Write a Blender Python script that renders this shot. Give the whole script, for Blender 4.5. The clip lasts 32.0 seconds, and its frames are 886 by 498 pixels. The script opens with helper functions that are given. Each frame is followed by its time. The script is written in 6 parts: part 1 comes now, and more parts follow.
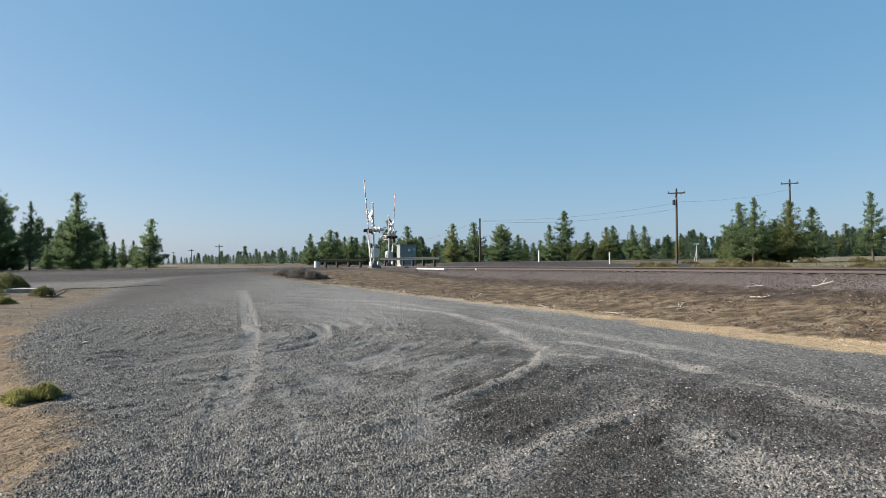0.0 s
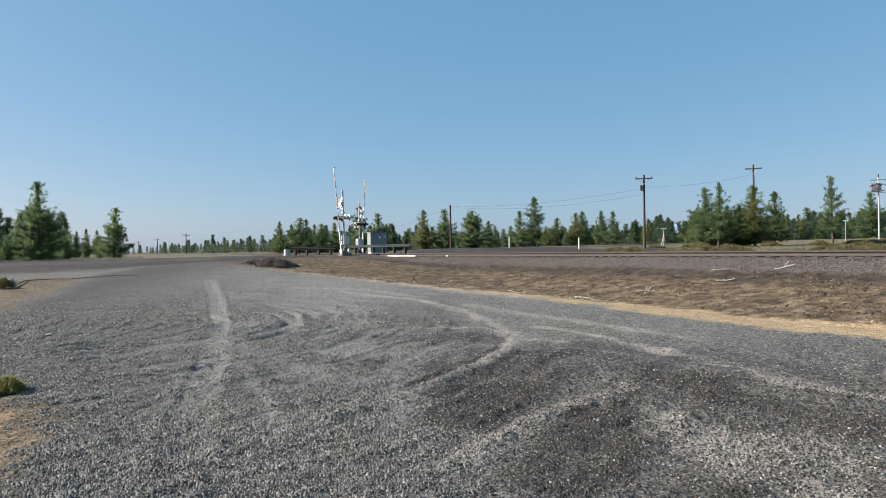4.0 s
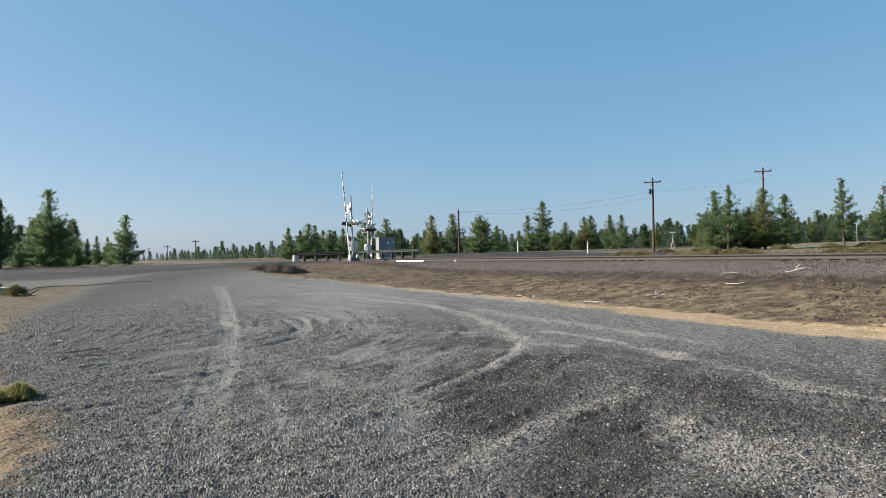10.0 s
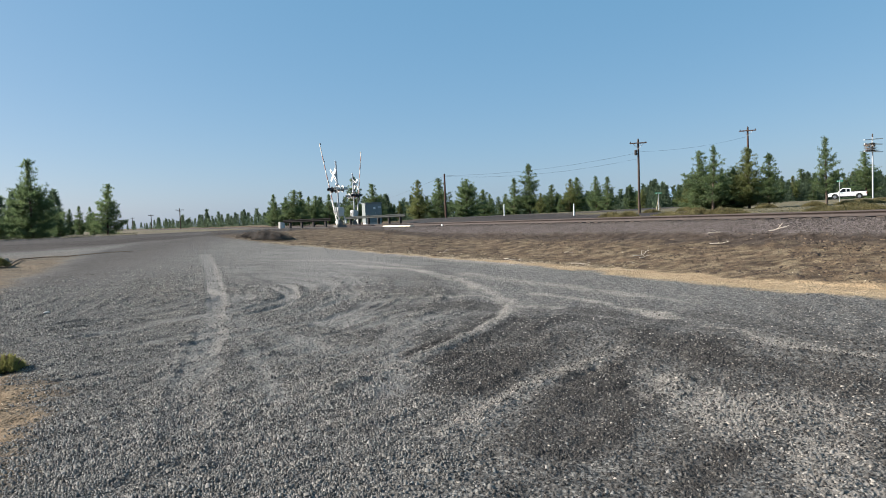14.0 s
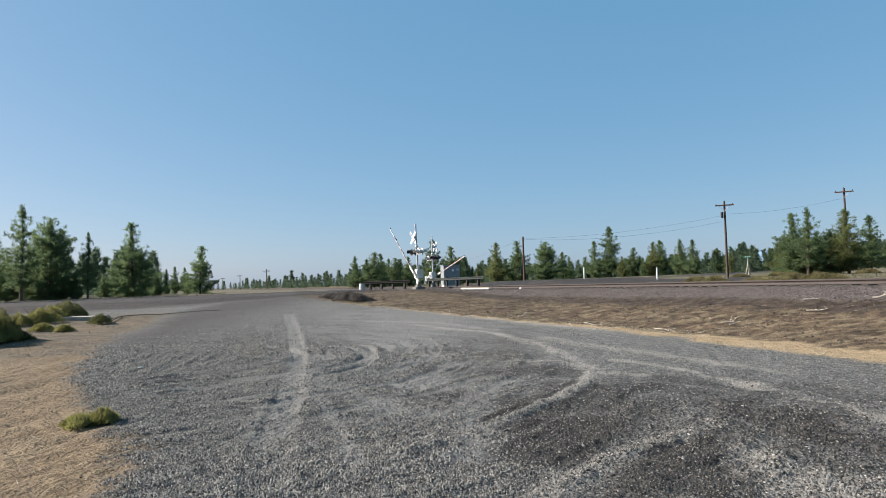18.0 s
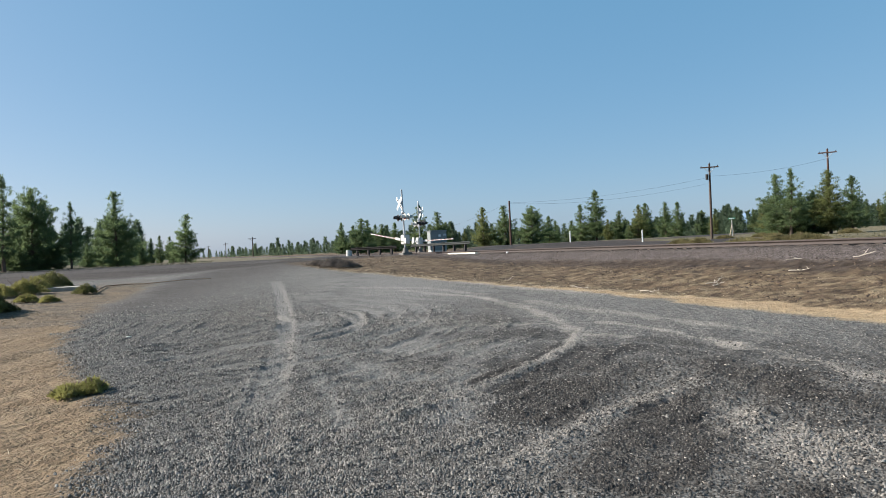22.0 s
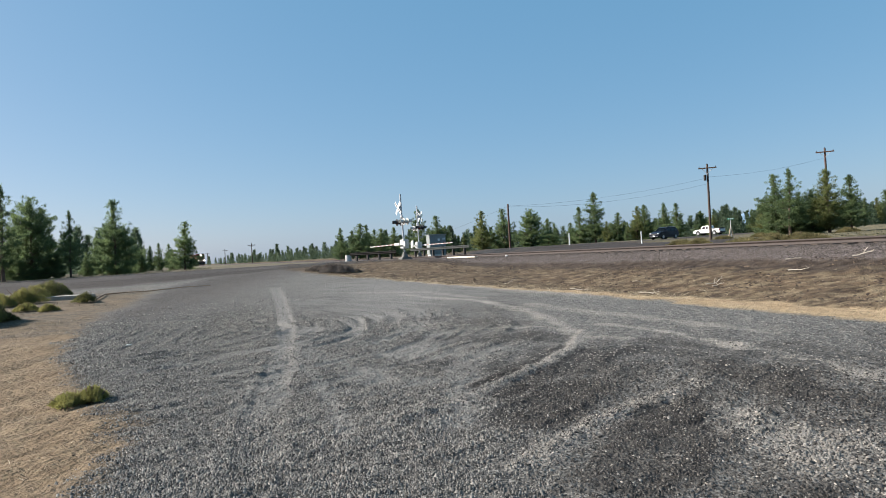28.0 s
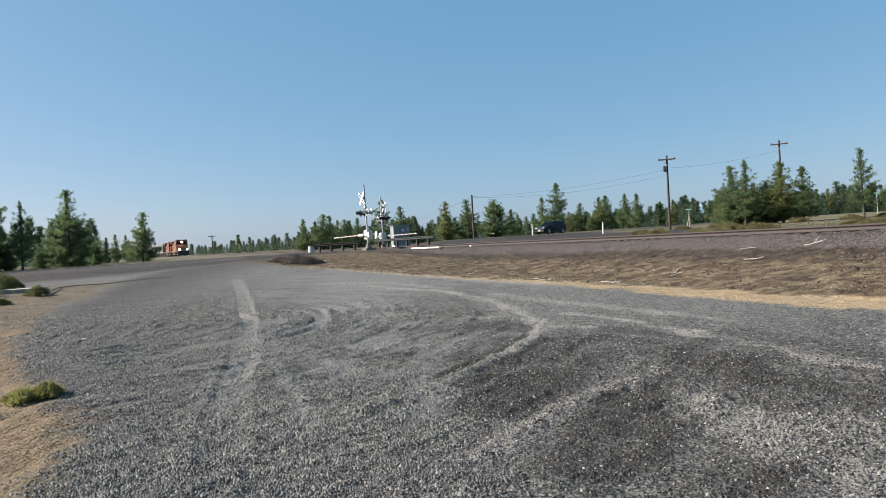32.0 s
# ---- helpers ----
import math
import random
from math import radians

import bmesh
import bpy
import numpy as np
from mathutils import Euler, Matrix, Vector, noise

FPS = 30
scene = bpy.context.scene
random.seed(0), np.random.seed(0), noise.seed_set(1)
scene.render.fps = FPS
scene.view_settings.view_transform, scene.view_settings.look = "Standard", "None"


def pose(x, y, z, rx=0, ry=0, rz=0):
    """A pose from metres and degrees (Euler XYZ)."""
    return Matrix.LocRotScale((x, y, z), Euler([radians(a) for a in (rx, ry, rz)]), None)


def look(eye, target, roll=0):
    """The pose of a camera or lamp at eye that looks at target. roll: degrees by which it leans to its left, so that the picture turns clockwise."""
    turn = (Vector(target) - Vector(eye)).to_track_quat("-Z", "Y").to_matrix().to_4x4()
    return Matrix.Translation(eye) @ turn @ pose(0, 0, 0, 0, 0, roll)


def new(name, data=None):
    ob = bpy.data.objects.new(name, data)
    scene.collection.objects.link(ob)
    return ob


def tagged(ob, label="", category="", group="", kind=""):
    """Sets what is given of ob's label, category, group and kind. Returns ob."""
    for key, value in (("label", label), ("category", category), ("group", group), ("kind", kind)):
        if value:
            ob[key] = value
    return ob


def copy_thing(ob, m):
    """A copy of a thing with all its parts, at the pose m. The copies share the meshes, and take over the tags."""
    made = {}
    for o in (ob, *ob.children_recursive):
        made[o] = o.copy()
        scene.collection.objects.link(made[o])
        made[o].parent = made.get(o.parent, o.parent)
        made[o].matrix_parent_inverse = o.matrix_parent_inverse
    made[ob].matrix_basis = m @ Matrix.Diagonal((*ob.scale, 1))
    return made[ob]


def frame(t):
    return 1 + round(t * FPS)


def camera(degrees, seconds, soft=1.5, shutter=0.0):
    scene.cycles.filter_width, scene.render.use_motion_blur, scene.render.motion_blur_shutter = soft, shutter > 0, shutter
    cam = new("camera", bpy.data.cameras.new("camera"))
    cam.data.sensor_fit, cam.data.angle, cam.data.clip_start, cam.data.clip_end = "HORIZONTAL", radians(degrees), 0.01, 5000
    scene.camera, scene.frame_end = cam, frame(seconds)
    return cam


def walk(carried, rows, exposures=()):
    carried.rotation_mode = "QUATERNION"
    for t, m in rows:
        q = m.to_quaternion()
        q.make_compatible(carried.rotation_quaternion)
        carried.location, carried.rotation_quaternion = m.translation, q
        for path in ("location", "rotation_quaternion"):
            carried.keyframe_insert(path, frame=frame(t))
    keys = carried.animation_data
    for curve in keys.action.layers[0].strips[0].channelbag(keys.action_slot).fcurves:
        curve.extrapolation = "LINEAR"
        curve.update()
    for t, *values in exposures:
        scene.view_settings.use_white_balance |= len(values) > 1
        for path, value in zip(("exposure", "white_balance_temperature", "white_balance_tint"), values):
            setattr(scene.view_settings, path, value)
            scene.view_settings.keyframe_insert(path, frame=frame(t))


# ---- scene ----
# ---- camera: held by hand on the gravel lot, panning a little ----
EYE = Vector((0.0, 0.0, 1.6))
cam = camera(67.16, 32.0, 0.6)


def aim(yaw, pitch, roll):
    a, b = radians(yaw), radians(pitch)
    way = Vector((-math.sin(a) * math.cos(b), math.cos(a) * math.cos(b), math.sin(b)))
    return look(EYE, EYE + way, roll)


walk(cam, [
    (0, aim(-2.68, 1.01, -0.47)),
    (0.5, aim(-2.94, 0.92, -0.62)),
    (1, aim(-3.60, 0.66, -0.79)),
    (1.5, aim(-3.78, 0.57, -0.83)),
    (2, aim(-3.75, 0.71, -0.74)),
    (2.5, aim(-3.45, 0.68, -0.77)),
    (3, aim(-3.58, 0.47, -1.30)),
    (3.5, aim(-4.42, 0.12, -1.48)),
    (4, aim(-5.17, -0.16, -1.02)),
    (4.5, aim(-5.20, -0.35, -0.96)),
    (6.5, aim(-5.81, -0.74, -1.27)),
    (7, aim(-4.99, -0.58, -1.16)),
    (7.5, aim(-3.27, 0.37, -1.62)),
    (8, aim(-2.26, 1.41, -1.44)),
    (8.5, aim(-2.50, 1.12, -1.50)),
    (9, aim(-3.33, 0.70, -1.29)),
    (9.5, aim(-4.26, 0.36, -1.36)),
    (10, aim(-4.46, 0.28, -1.35)),
    (10.5, aim(-5.45, -0.08, -1.17)),
    (11, aim(-5.51, -0.57, -1.31)),
    (11.5, aim(-4.89, -0.91, -1.34)),
    (12, aim(-4.67, -1.19, -1.46)),
    (12.5, aim(-5.36, -1.53, -1.54)),
    (13, aim(-4.92, -1.79, -1.81)),
    (13.5, aim(-5.26, -2.46, -2.43)),
    (14, aim(-5.49, -2.81, -2.29)),
    (14.5, aim(-5.59, -2.58, -1.86)),
    (16.5, aim(-3.46, -2.11, -1.88)),
    (17, aim(-2.39, -1.74, -2.08)),
    (17.5, aim(-1.06, -0.15, -2.36)),
    (18, aim(1.01, 2.79, -1.81)),
    (18.5, aim(2.68, 4.24, -2.14)),
    (19, aim(4.07, 3.42, -2.26)),
    (19.5, aim(3.52, 2.39, -2.19)),
    (20, aim(3.10, 1.32, -2.01)),
    (20.5, aim(2.65, 0.58, -2.24)),
    (21, aim(1.57, 0.24, -2.68)),
    (21.5, aim(0.54, -0.04, -2.80)),
    (22, aim(-0.02, -0.23, -2.57)),
    (22.5, aim(-0.67, -0.50, -2.82)),
    (23, aim(0.31, -0.27, -2.03)),
    (23.5, aim(1.04, -0.01, -2.16)),
    (24, aim(1.24, -0.07, -2.29)),
    (24.5, aim(0.89, -0.08, -2.82)),
    (25, aim(1.52, 0.25, -3.19)),
    (25.5, aim(1.48, 0.35, -3.41)),
    (27.5, aim(0.71, 0.17, -2.85)),
    (28, aim(-0.10, 0.11, -3.29)),
    (28.5, aim(-0.76, -0.03, -3.30)),
    (29, aim(-0.91, -0.07, -3.13)),
    (29.5, aim(-0.53, -0.16, -2.94)),
    (30, aim(-1.77, -0.44, -3.14)),
    (30.5, aim(-1.98, -0.64, -3.10)),
    (31, aim(-2.24, -0.73, -3.02)),
    (31.5, aim(-2.77, -0.78, -3.12)),
    (32, aim(-3.13, -0.87, -3.45)),
])

# ---- sky, sun, exposure ----
SUN_AZ, SUN_EL = -82.0, 30.0
world = bpy.data.worlds.new("sky")
scene.world = world
world.use_nodes = True
wn = world.node_tree.nodes
sky = wn.new("ShaderNodeTexSky")
sky.sky_type = "NISHITA"
sky.sun_disc = False
sky.sun_elevation = radians(SUN_EL)
sky.sun_rotation = radians(SUN_AZ)
sky.air_density = 1.0
sky.dust_density = 2.5
sky.ozone_density = 3.0
sky.altitude = 1300
wn["Background"].inputs["Strength"].default_value = 0.070
veil = wn.new("ShaderNodeMix")
veil.data_type = "RGBA"
veil.inputs["Factor"].default_value = 0.42
veil.inputs["B"].default_value = (1.05, 4.1, 7.1, 1.0)
smoke = wn.new("ShaderNodeMix")
smoke.data_type, smoke.blend_type = "RGBA", "MULTIPLY"
smoke.inputs["Factor"].default_value = 1.0
smoke.inputs["B"].default_value = (1.13, 0.80, 0.64, 1.0)
world.node_tree.links.new(sky.outputs[0], smoke.inputs["A"])
world.node_tree.links.new(smoke.outputs["Result"], veil.inputs["A"])
world.node_tree.links.new(veil.outputs["Result"], wn["Background"].inputs["Color"])
sun_data = bpy.data.lights.new("sun", "SUN")
sun_data.energy, sun_data.angle, sun_data.color = 5.5, radians(0.6), (1.0, 0.95, 0.885)
sun = new("sun", sun_data)
_a, _e = radians(SUN_AZ), radians(SUN_EL)
sun.matrix_world = look((0, 0, 60), Vector((0, 0, 60)) - Vector((math.sin(_a) * math.cos(_e), math.cos(_a) * math.cos(_e), math.sin(_e))))
scene.view_settings.exposure = 1.01

# ---- the plan: a straight railway, seen from a lot beside it ----
TRACK = np.array([-2.8, 58.0])
ALONG = np.array([0.409, -0.9125])
SIDE = np.array([-0.9125, -0.409])


def sstep(a, b, x):
    q = np.clip((x - a) / (b - a), 0, 1)
    return q * q * (3 - 2 * q)


def track_sn(x, y):
    dx, dy = x - TRACK[0], y - TRACK[1]
    return dx * ALONG[0] + dy * ALONG[1], dx * SIDE[0] + dy * SIDE[1]


def track_xy(s, n):
    return TRACK[0] + s * ALONG[0] + n * SIDE[0], TRACK[1] + s * ALONG[1] + n * SIDE[1]


def rail_top(s):
    return 1.17 + 0.0024 * np.clip(s, 0, 200)


def height(x, y):
    """The land's height, without the small roughness."""
    x, y = np.asarray(x, float), np.asarray(y, float)
    s, n = track_sn(x, y)
    r = np.hypot(x, y)
    lot = 1.08 * sstep(12, 54, r)
    lot = np.where(y < 0, 1.08 * sstep(30, 90, r), lot)
    top = rail_top(s) - 0.19
    toe = (np.interp(s, [16, 23, 28, 35, 41], [12.6, 11.6, 10.7, 9.5, 8.6]) - 4.1) / 4.5
    bank = np.interp(np.where(n > 4.1, 4.1 + (n - 4.1) / toe, n), [-400, -66, -52, -43, -34, -24, -15, -5, -2.3, 2.3, 4.1, 6.5, 8.6, 9.5], [0.5, 0.5, 0.10, 0.08, 0.10, 0.16, 0.12, 0.0, 0, 0, -0.5, -0.80, -1.05, -3.0])
    bank = bank - np.where(n < -4, 0.12 * np.interp(n, [-43, -34, -24, -15, -5], [0, 0.3, 1, 0.8, 0]) * sstep(4, 19, s), 0)
    bank = top + np.where(n < 0, bank * sstep(-80, 20, s), bank)
    if np.any(n < -9):
        way = np.minimum(along_line(x, y, SIDE_ROAD), along_line(x, y, HIGHWAY))
        bank = bank + 0.34 * sstep(11, 5, way) * sstep(-9, -16, n) * sstep(190, 150, r)
    return np.where(n > 0, np.maximum(lot, bank), bank)


def height1(x, y):
    return float(height(x, y))


# ---- materials ----
def mat(name, color, rough=0.8, vary=0.15, scale=3.0, metal=0.0, bump=0.0, bump_scale=40.0, second=None, spec=0.5):
    m = bpy.data.materials.new(name)
    m.use_nodes = True
    n, l = m.node_tree.nodes, m.node_tree.links
    b = n["Principled BSDF"]
    b.inputs["Roughness"].default_value = rough
    b.inputs["Metallic"].default_value = metal
    b.inputs["Specular IOR Level"].default_value = spec
    tc = n.new("ShaderNodeTexCoord")
    noi = n.new("ShaderNodeTexNoise")
    noi.inputs["Scale"].default_value = scale
    noi.inputs["Detail"].default_value = 6.0
    l.new(tc.outputs["Object"], noi.inputs["Vector"])
    ramp = n.new("ShaderNodeValToRGB")
    ramp.color_ramp.elements[0].position, ramp.color_ramp.elements[1].position = 0.3, 0.7
    lo = [c * (1 - vary) for c in color]
    hi = second if second else [min(1, c * (1 + vary)) for c in color]
    ramp.color_ramp.elements[0].color = (*lo, 1)
    ramp.color_ramp.elements[1].color = (*hi, 1)
    l.new(noi.outputs["Fac"], ramp.inputs["Fac"])
    info = n.new("ShaderNodeObjectInfo")
    mul = n.new("ShaderNodeMath")
    mul.operation = "MULTIPLY_ADD"
    l.new(info.outputs["Random"], mul.inputs[0])
    mul.inputs[1].default_value, mul.inputs[2].default_value = vary, 1 - vary / 2
    mix = n.new("ShaderNodeVectorMath")
    mix.operation = "SCALE"
    l.new(ramp.outputs["Color"], mix.inputs[0])
    l.new(mul.outputs[0], mix.inputs["Scale"])
    l.new(mix.outputs[0], b.inputs["Base Color"])
    if bump:
        n2 = n.new("ShaderNodeTexNoise")
        n2.inputs["Scale"].default_value = bump_scale
        n2.inputs["Detail"].default_value = 4.0
        l.new(tc.outputs["Object"], n2.inputs["Vector"])
        bp = n.new("ShaderNodeBump")
        bp.inputs["Strength"].default_value = bump
        bp.inputs["Distance"].default_value = 0.02
        l.new(n2.outputs["Fac"], bp.inputs["Height"])
        l.new(bp.outputs["Normal"], b.inputs["Normal"])
    return m


def glow(name, color, strength):
    m = bpy.data.materials.new(name)
    m.use_nodes = True
    b = m.node_tree.nodes["Principled BSDF"]
    b.inputs["Base Color"].default_value = (*color, 1)
    b.inputs["Emission Color"].default_value = (*color, 1)
    b.inputs["Emission Strength"].default_value = strength
    return m


def foliage(name, dark, light):
    m = mat(name, dark, 0.75, 0.25, 0.9, second=light, spec=0.2)
    n, l = m.node_tree.nodes, m.node_tree.links
    b = n["Principled BSDF"]
    src = b.inputs["Base Color"].links[0].from_socket
    tr = n.new("ShaderNodeBsdfTranslucent")
    l.new(src, tr.inputs["Color"])
    mx = n.new("ShaderNodeMixShader")
    mx.inputs[0].default_value = 0.55
    l.new(b.outputs[0], mx.inputs[1])
    l.new(tr.outputs[0], mx.inputs[2])
    l.new(mx.outputs[0], n["Material Output"].inputs["Surface"])
    return m


M_BARK = mat("pine_bark", (0.088, 0.0605, 0.044), 0.9, 0.3, 6, bump=0.6)
M_NEEDLE = foliage("pine_needles", (0.105, 0.156, 0.080), (0.178, 0.230, 0.096))
M_NEEDLE_OLIVE = foliage("yellowing_pine_needles", (0.125, 0.152, 0.060), (0.222, 0.240, 0.090))
M_WOOD = mat("weathered_pole_wood", (0.062, 0.0409, 0.0298), 0.9, 0.25, 5, bump=0.4)
M_POLE_RED = mat("reddish_pole_wood", (0.0775, 0.0409, 0.0291), 0.9, 0.2, 5, bump=0.4)
M_WHITE = mat("white_paint", (0.72, 0.72, 0.70), 0.5, 0.06, 8)
M_ALU = mat("galvanised_steel", (0.42, 0.43, 0.44), 0.5, 0.12, 8, metal=0.4)
M_BLACK = mat("black_paint", (0.02, 0.02, 0.022), 0.6, 0.2, 8)
M_RED = mat("red_reflective", (0.26, 0.155, 0.14), 0.5, 0.1, 8)
M_LENS = mat("dark_red_lens", (0.10, 0.008, 0.008), 0.2, 0.1, 8)
M_STEEL = mat("rusty_rail_steel", (0.034, 0.024, 0.020), 0.7, 0.25, 6, metal=0.3)
M_RAILTOP = mat("worn_rail_head", (0.35, 0.34, 0.33), 0.35, 0.1, 6, metal=0.8)
M_SLEEPER = mat("sleeper_wood", (0.06, 0.045, 0.035), 0.9, 0.3, 8, bump=0.4)
M_CONCRETE = mat("pale_concrete", (0.45, 0.44, 0.41), 0.85, 0.15, 5, bump=0.3)


# ---- mesh helpers ----
def np_mesh(name, verts, faces, material, smooth=False):
    me = bpy.data.meshes.new(name)
    verts, faces = np.asarray(verts, np.float32), np.asarray(faces, np.int32)
    k = faces.shape[1]
    me.vertices.add(len(verts))
    me.vertices.foreach_set("co", verts.ravel())
    me.loops.add(faces.size)
    me.loops.foreach_set("vertex_index", faces.ravel())
    me.polygons.add(len(faces))
    me.polygons.foreach_set("loop_start", np.arange(len(faces), dtype=np.int32) * k)
    if smooth:
        me.polygons.foreach_set("use_smooth", np.ones(len(faces), bool))
    me.update(calc_edges=True)
    if material:
        me.materials.append(material)
    return me


def bm_mesh(name, bm, material):
    me = bpy.data.meshes.new(name)
    bmesh.ops.recalc_face_normals(bm, faces=bm.faces)
    bm.to_mesh(me)
    bm.free()
    me.materials.append(material)
    return me


def part(name, bm, material, parent=None, label=""):
    """One mesh object under a thing, from a bmesh or a ready mesh."""
    me = bm if isinstance(bm, bpy.types.Mesh) else bm_mesh(name, bm, material)
    ob = new(name, me)
    if parent:
        ob.parent = parent
    return tagged(ob, label)


def thing(name, m, label, category, group=""):
    ob = new(name)
    ob.matrix_basis = m
    ob.empty_display_size = 0.3
    return tagged(ob, label, category, group)


def add_box(bm, cx, cy, cz, sx, sy, sz, m=None, bevel=0.0):
    r = bmesh.ops.create_cube(bm, size=1.0)
    bmesh.ops.scale(bm, vec=(sx, sy, sz), verts=r["verts"])
    if bevel:
        es = list({e for v in r["verts"] for e in v.link_edges})
        r2 = bmesh.ops.bevel(bm, geom=es, offset=bevel, segments=2, affect="EDGES", clamp_overlap=True)
        vs = list({v for f in r2["faces"] for v in f.verts} | {v for v in r["verts"] if v.is_valid})
    else:
        vs = r["verts"]
    bmesh.ops.translate(bm, vec=(cx, cy, cz), verts=vs)
    if m:
        bmesh.ops.transform(bm, matrix=m, verts=vs)
    return vs


def box(cx, cy, cz, sx, sy, sz, bevel=0.0, m=None):
    bm = bmesh.new()
    add_box(bm, cx, cy, cz, sx, sy, sz, m, bevel)
    return bm


def add_rod(bm, a, b, r1, r2=None, seg=10):
    a, b = Vector(a), Vector(b)
    d = b - a
    m = Matrix.Translation((a + b) / 2) @ d.to_track_quat("Z", "Y").to_matrix().to_4x4()
    bmesh.ops.create_cone(bm, cap_ends=True, segments=seg, radius1=r1, radius2=r1 if r2 is None else r2, depth=d.length, matrix=m)


def rod(a, b, r1, r2=None, seg=10):
    bm = bmesh.new()
    add_rod(bm, a, b, r1, r2, seg)
    return bm


def axis_rest(x, y, turn=0.0, dz=0.0):
    return pose(x, y, height1(x, y) + dz, 0, 0, turn)


# ---- lot patterns: noise, tyre arcs, loose ridges ----
def vnoise(x, y, scale, seed):
    """Smooth value noise in 0..1."""
    u, v = np.asarray(x) * scale, np.asarray(y) * scale
    iu, iv = np.floor(u).astype(np.int64), np.floor(v).astype(np.int64)
    fu, fv = u - iu, v - iv
    fu, fv = fu * fu * (3 - 2 * fu), fv * fv * (3 - 2 * fv)

    def h(a, b):
        k = (a * 374761393 + b * 668265263 + seed * 974634599) & 0x7FFFFFFF
        k = ((k ^ (k >> 13)) * 1274126177) & 0x7FFFFFFF
        return ((k ^ (k >> 16)) & 0xFFFF) / 65535.0

    return (h(iu, iv) * (1 - fu) + h(iu + 1, iv) * fu) * (1 - fv) + (h(iu, iv + 1) * (1 - fu) + h(iu + 1, iv + 1) * fu) * fv


def fbm(x, y, scale, seed, octaves=4):
    total, amp, norm = 0, 1.0, 0
    for k in range(octaves):
        total = total + amp * vnoise(x, y, scale * 2**k, seed + k)
        norm += amp
        amp *= 0.55
    return total / norm


def along_line(x, y, pts):
    """Distance to a bent line."""
    best = np.full(np.shape(x), 1e9)
    for (ax, ay), (bx, by) in zip(pts[:-1], pts[1:]):
        dx, dy = bx - ax, by - ay
        q = np.clip(((x - ax) * dx + (y - ay) * dy) / (dx * dx + dy * dy), 0, 1)
        best = np.minimum(best, np.hypot(x - ax - q * dx, y - ay - q * dy))
    return best


# lines on the lot: places along each, half width, strength
RIDGE = [(2.27, 11.45), (1.88, 10.23), (1.35, 9.08), (0.86, 8.27), (0.46, 7.62), (0.12, 6.99), (-0.23, 6.59), (-0.43, 6.32)]
RIDGE_2 = [(2.69, 7.29), (2.11, 6.71), (1.65, 6.33), (1.32, 5.88), (1.05, 5.56), (0.75, 5.22), (0.49, 4.89)]
TYRE = [(-7.2, 28.5), (-5.78, 23.5), (-3.75, 15.7), (-2.92, 12.0), (-2.34, 9.17), (-1.98, 7.16), (-1.6, 5.4)]
TYRE_2 = [(-3.39, 14.3), (-2.42, 10.4), (-1.93, 9.3), (-1.42, 7.7), (-0.92, 6.0)]
RUT = [(-3.59, 13.75), (-2.65, 9.69), (-2.31, 7.94), (-1.97, 6.1)]
DARK_PATCHES = [
    ([(-1.4, 15.9), (0.1, 15.2), (1.3, 13.9)], 0.55, 0.55),
    ([(-0.3, 12.1), (0.6, 11.8), (1.5, 11.8), (1.95, 11.3)], 0.48, 0.75),
    ([(-0.3, 9.6), (0.3, 8.9), (0.8, 8.95), (1.2, 9.3), (1.55, 10.2)], 0.36, 0.85),
    # next two strokes: shaded flanks of the ridge, painted dark like fines
    ([(1.75, 10.4), (1.22, 9.2), (0.70, 8.4), (0.24, 7.7)], 0.17, 0.95),
    ([(2.05, 9.9), (1.55, 8.85), (1.02, 7.95), (0.55, 7.2)], 0.20, 1.0),
    ([(0.72, 6.2), (1.1, 6.9), (1.45, 7.5)], 0.44, 1.0),
    ([(1.7, 8.5), (2.2, 9.5), (2.65, 9.8)], 0.36, 0.85),
    ([(2.0, 7.8), (2.5, 8.6)], 0.34, 0.65),
    ([(1.2, 4.5), (1.6, 5.4), (2.02, 6.1)], 0.36, 0.9),
    ([(2.36, 6.6), (2.03, 5.5), (1.57, 4.31)], 0.09, 0.95),
    ([(3.3, 8.3), (3.5, 7.3), (3.45, 6.5)], 0.42, 1.0),
    ([(3.9, 7.6), (3.45, 8.86), (2.78, 9.9)], 0.30, 0.75),
    ([(3.6, 6.6), (3.95, 5.7), (4.15, 5.1)], 0.36, 0.8),
    ([(3.1, 10.7), (3.8, 9.4), (4.5, 7.7), (4.8, 6.4)], 0.24, 0.7),
    ([(4.7, 9.4), (5.2, 7.8), (5.6, 6.6), (6.0, 5.6)], 0.36, 0.65),
    ([(2.2, 4.06), (1.96, 3.82), (1.68, 3.54)], 0.12, 0.9),
    ([(3.35, 5.17), (3.19, 4.58), (2.98, 3.91)], 0.17, 0.6),
]
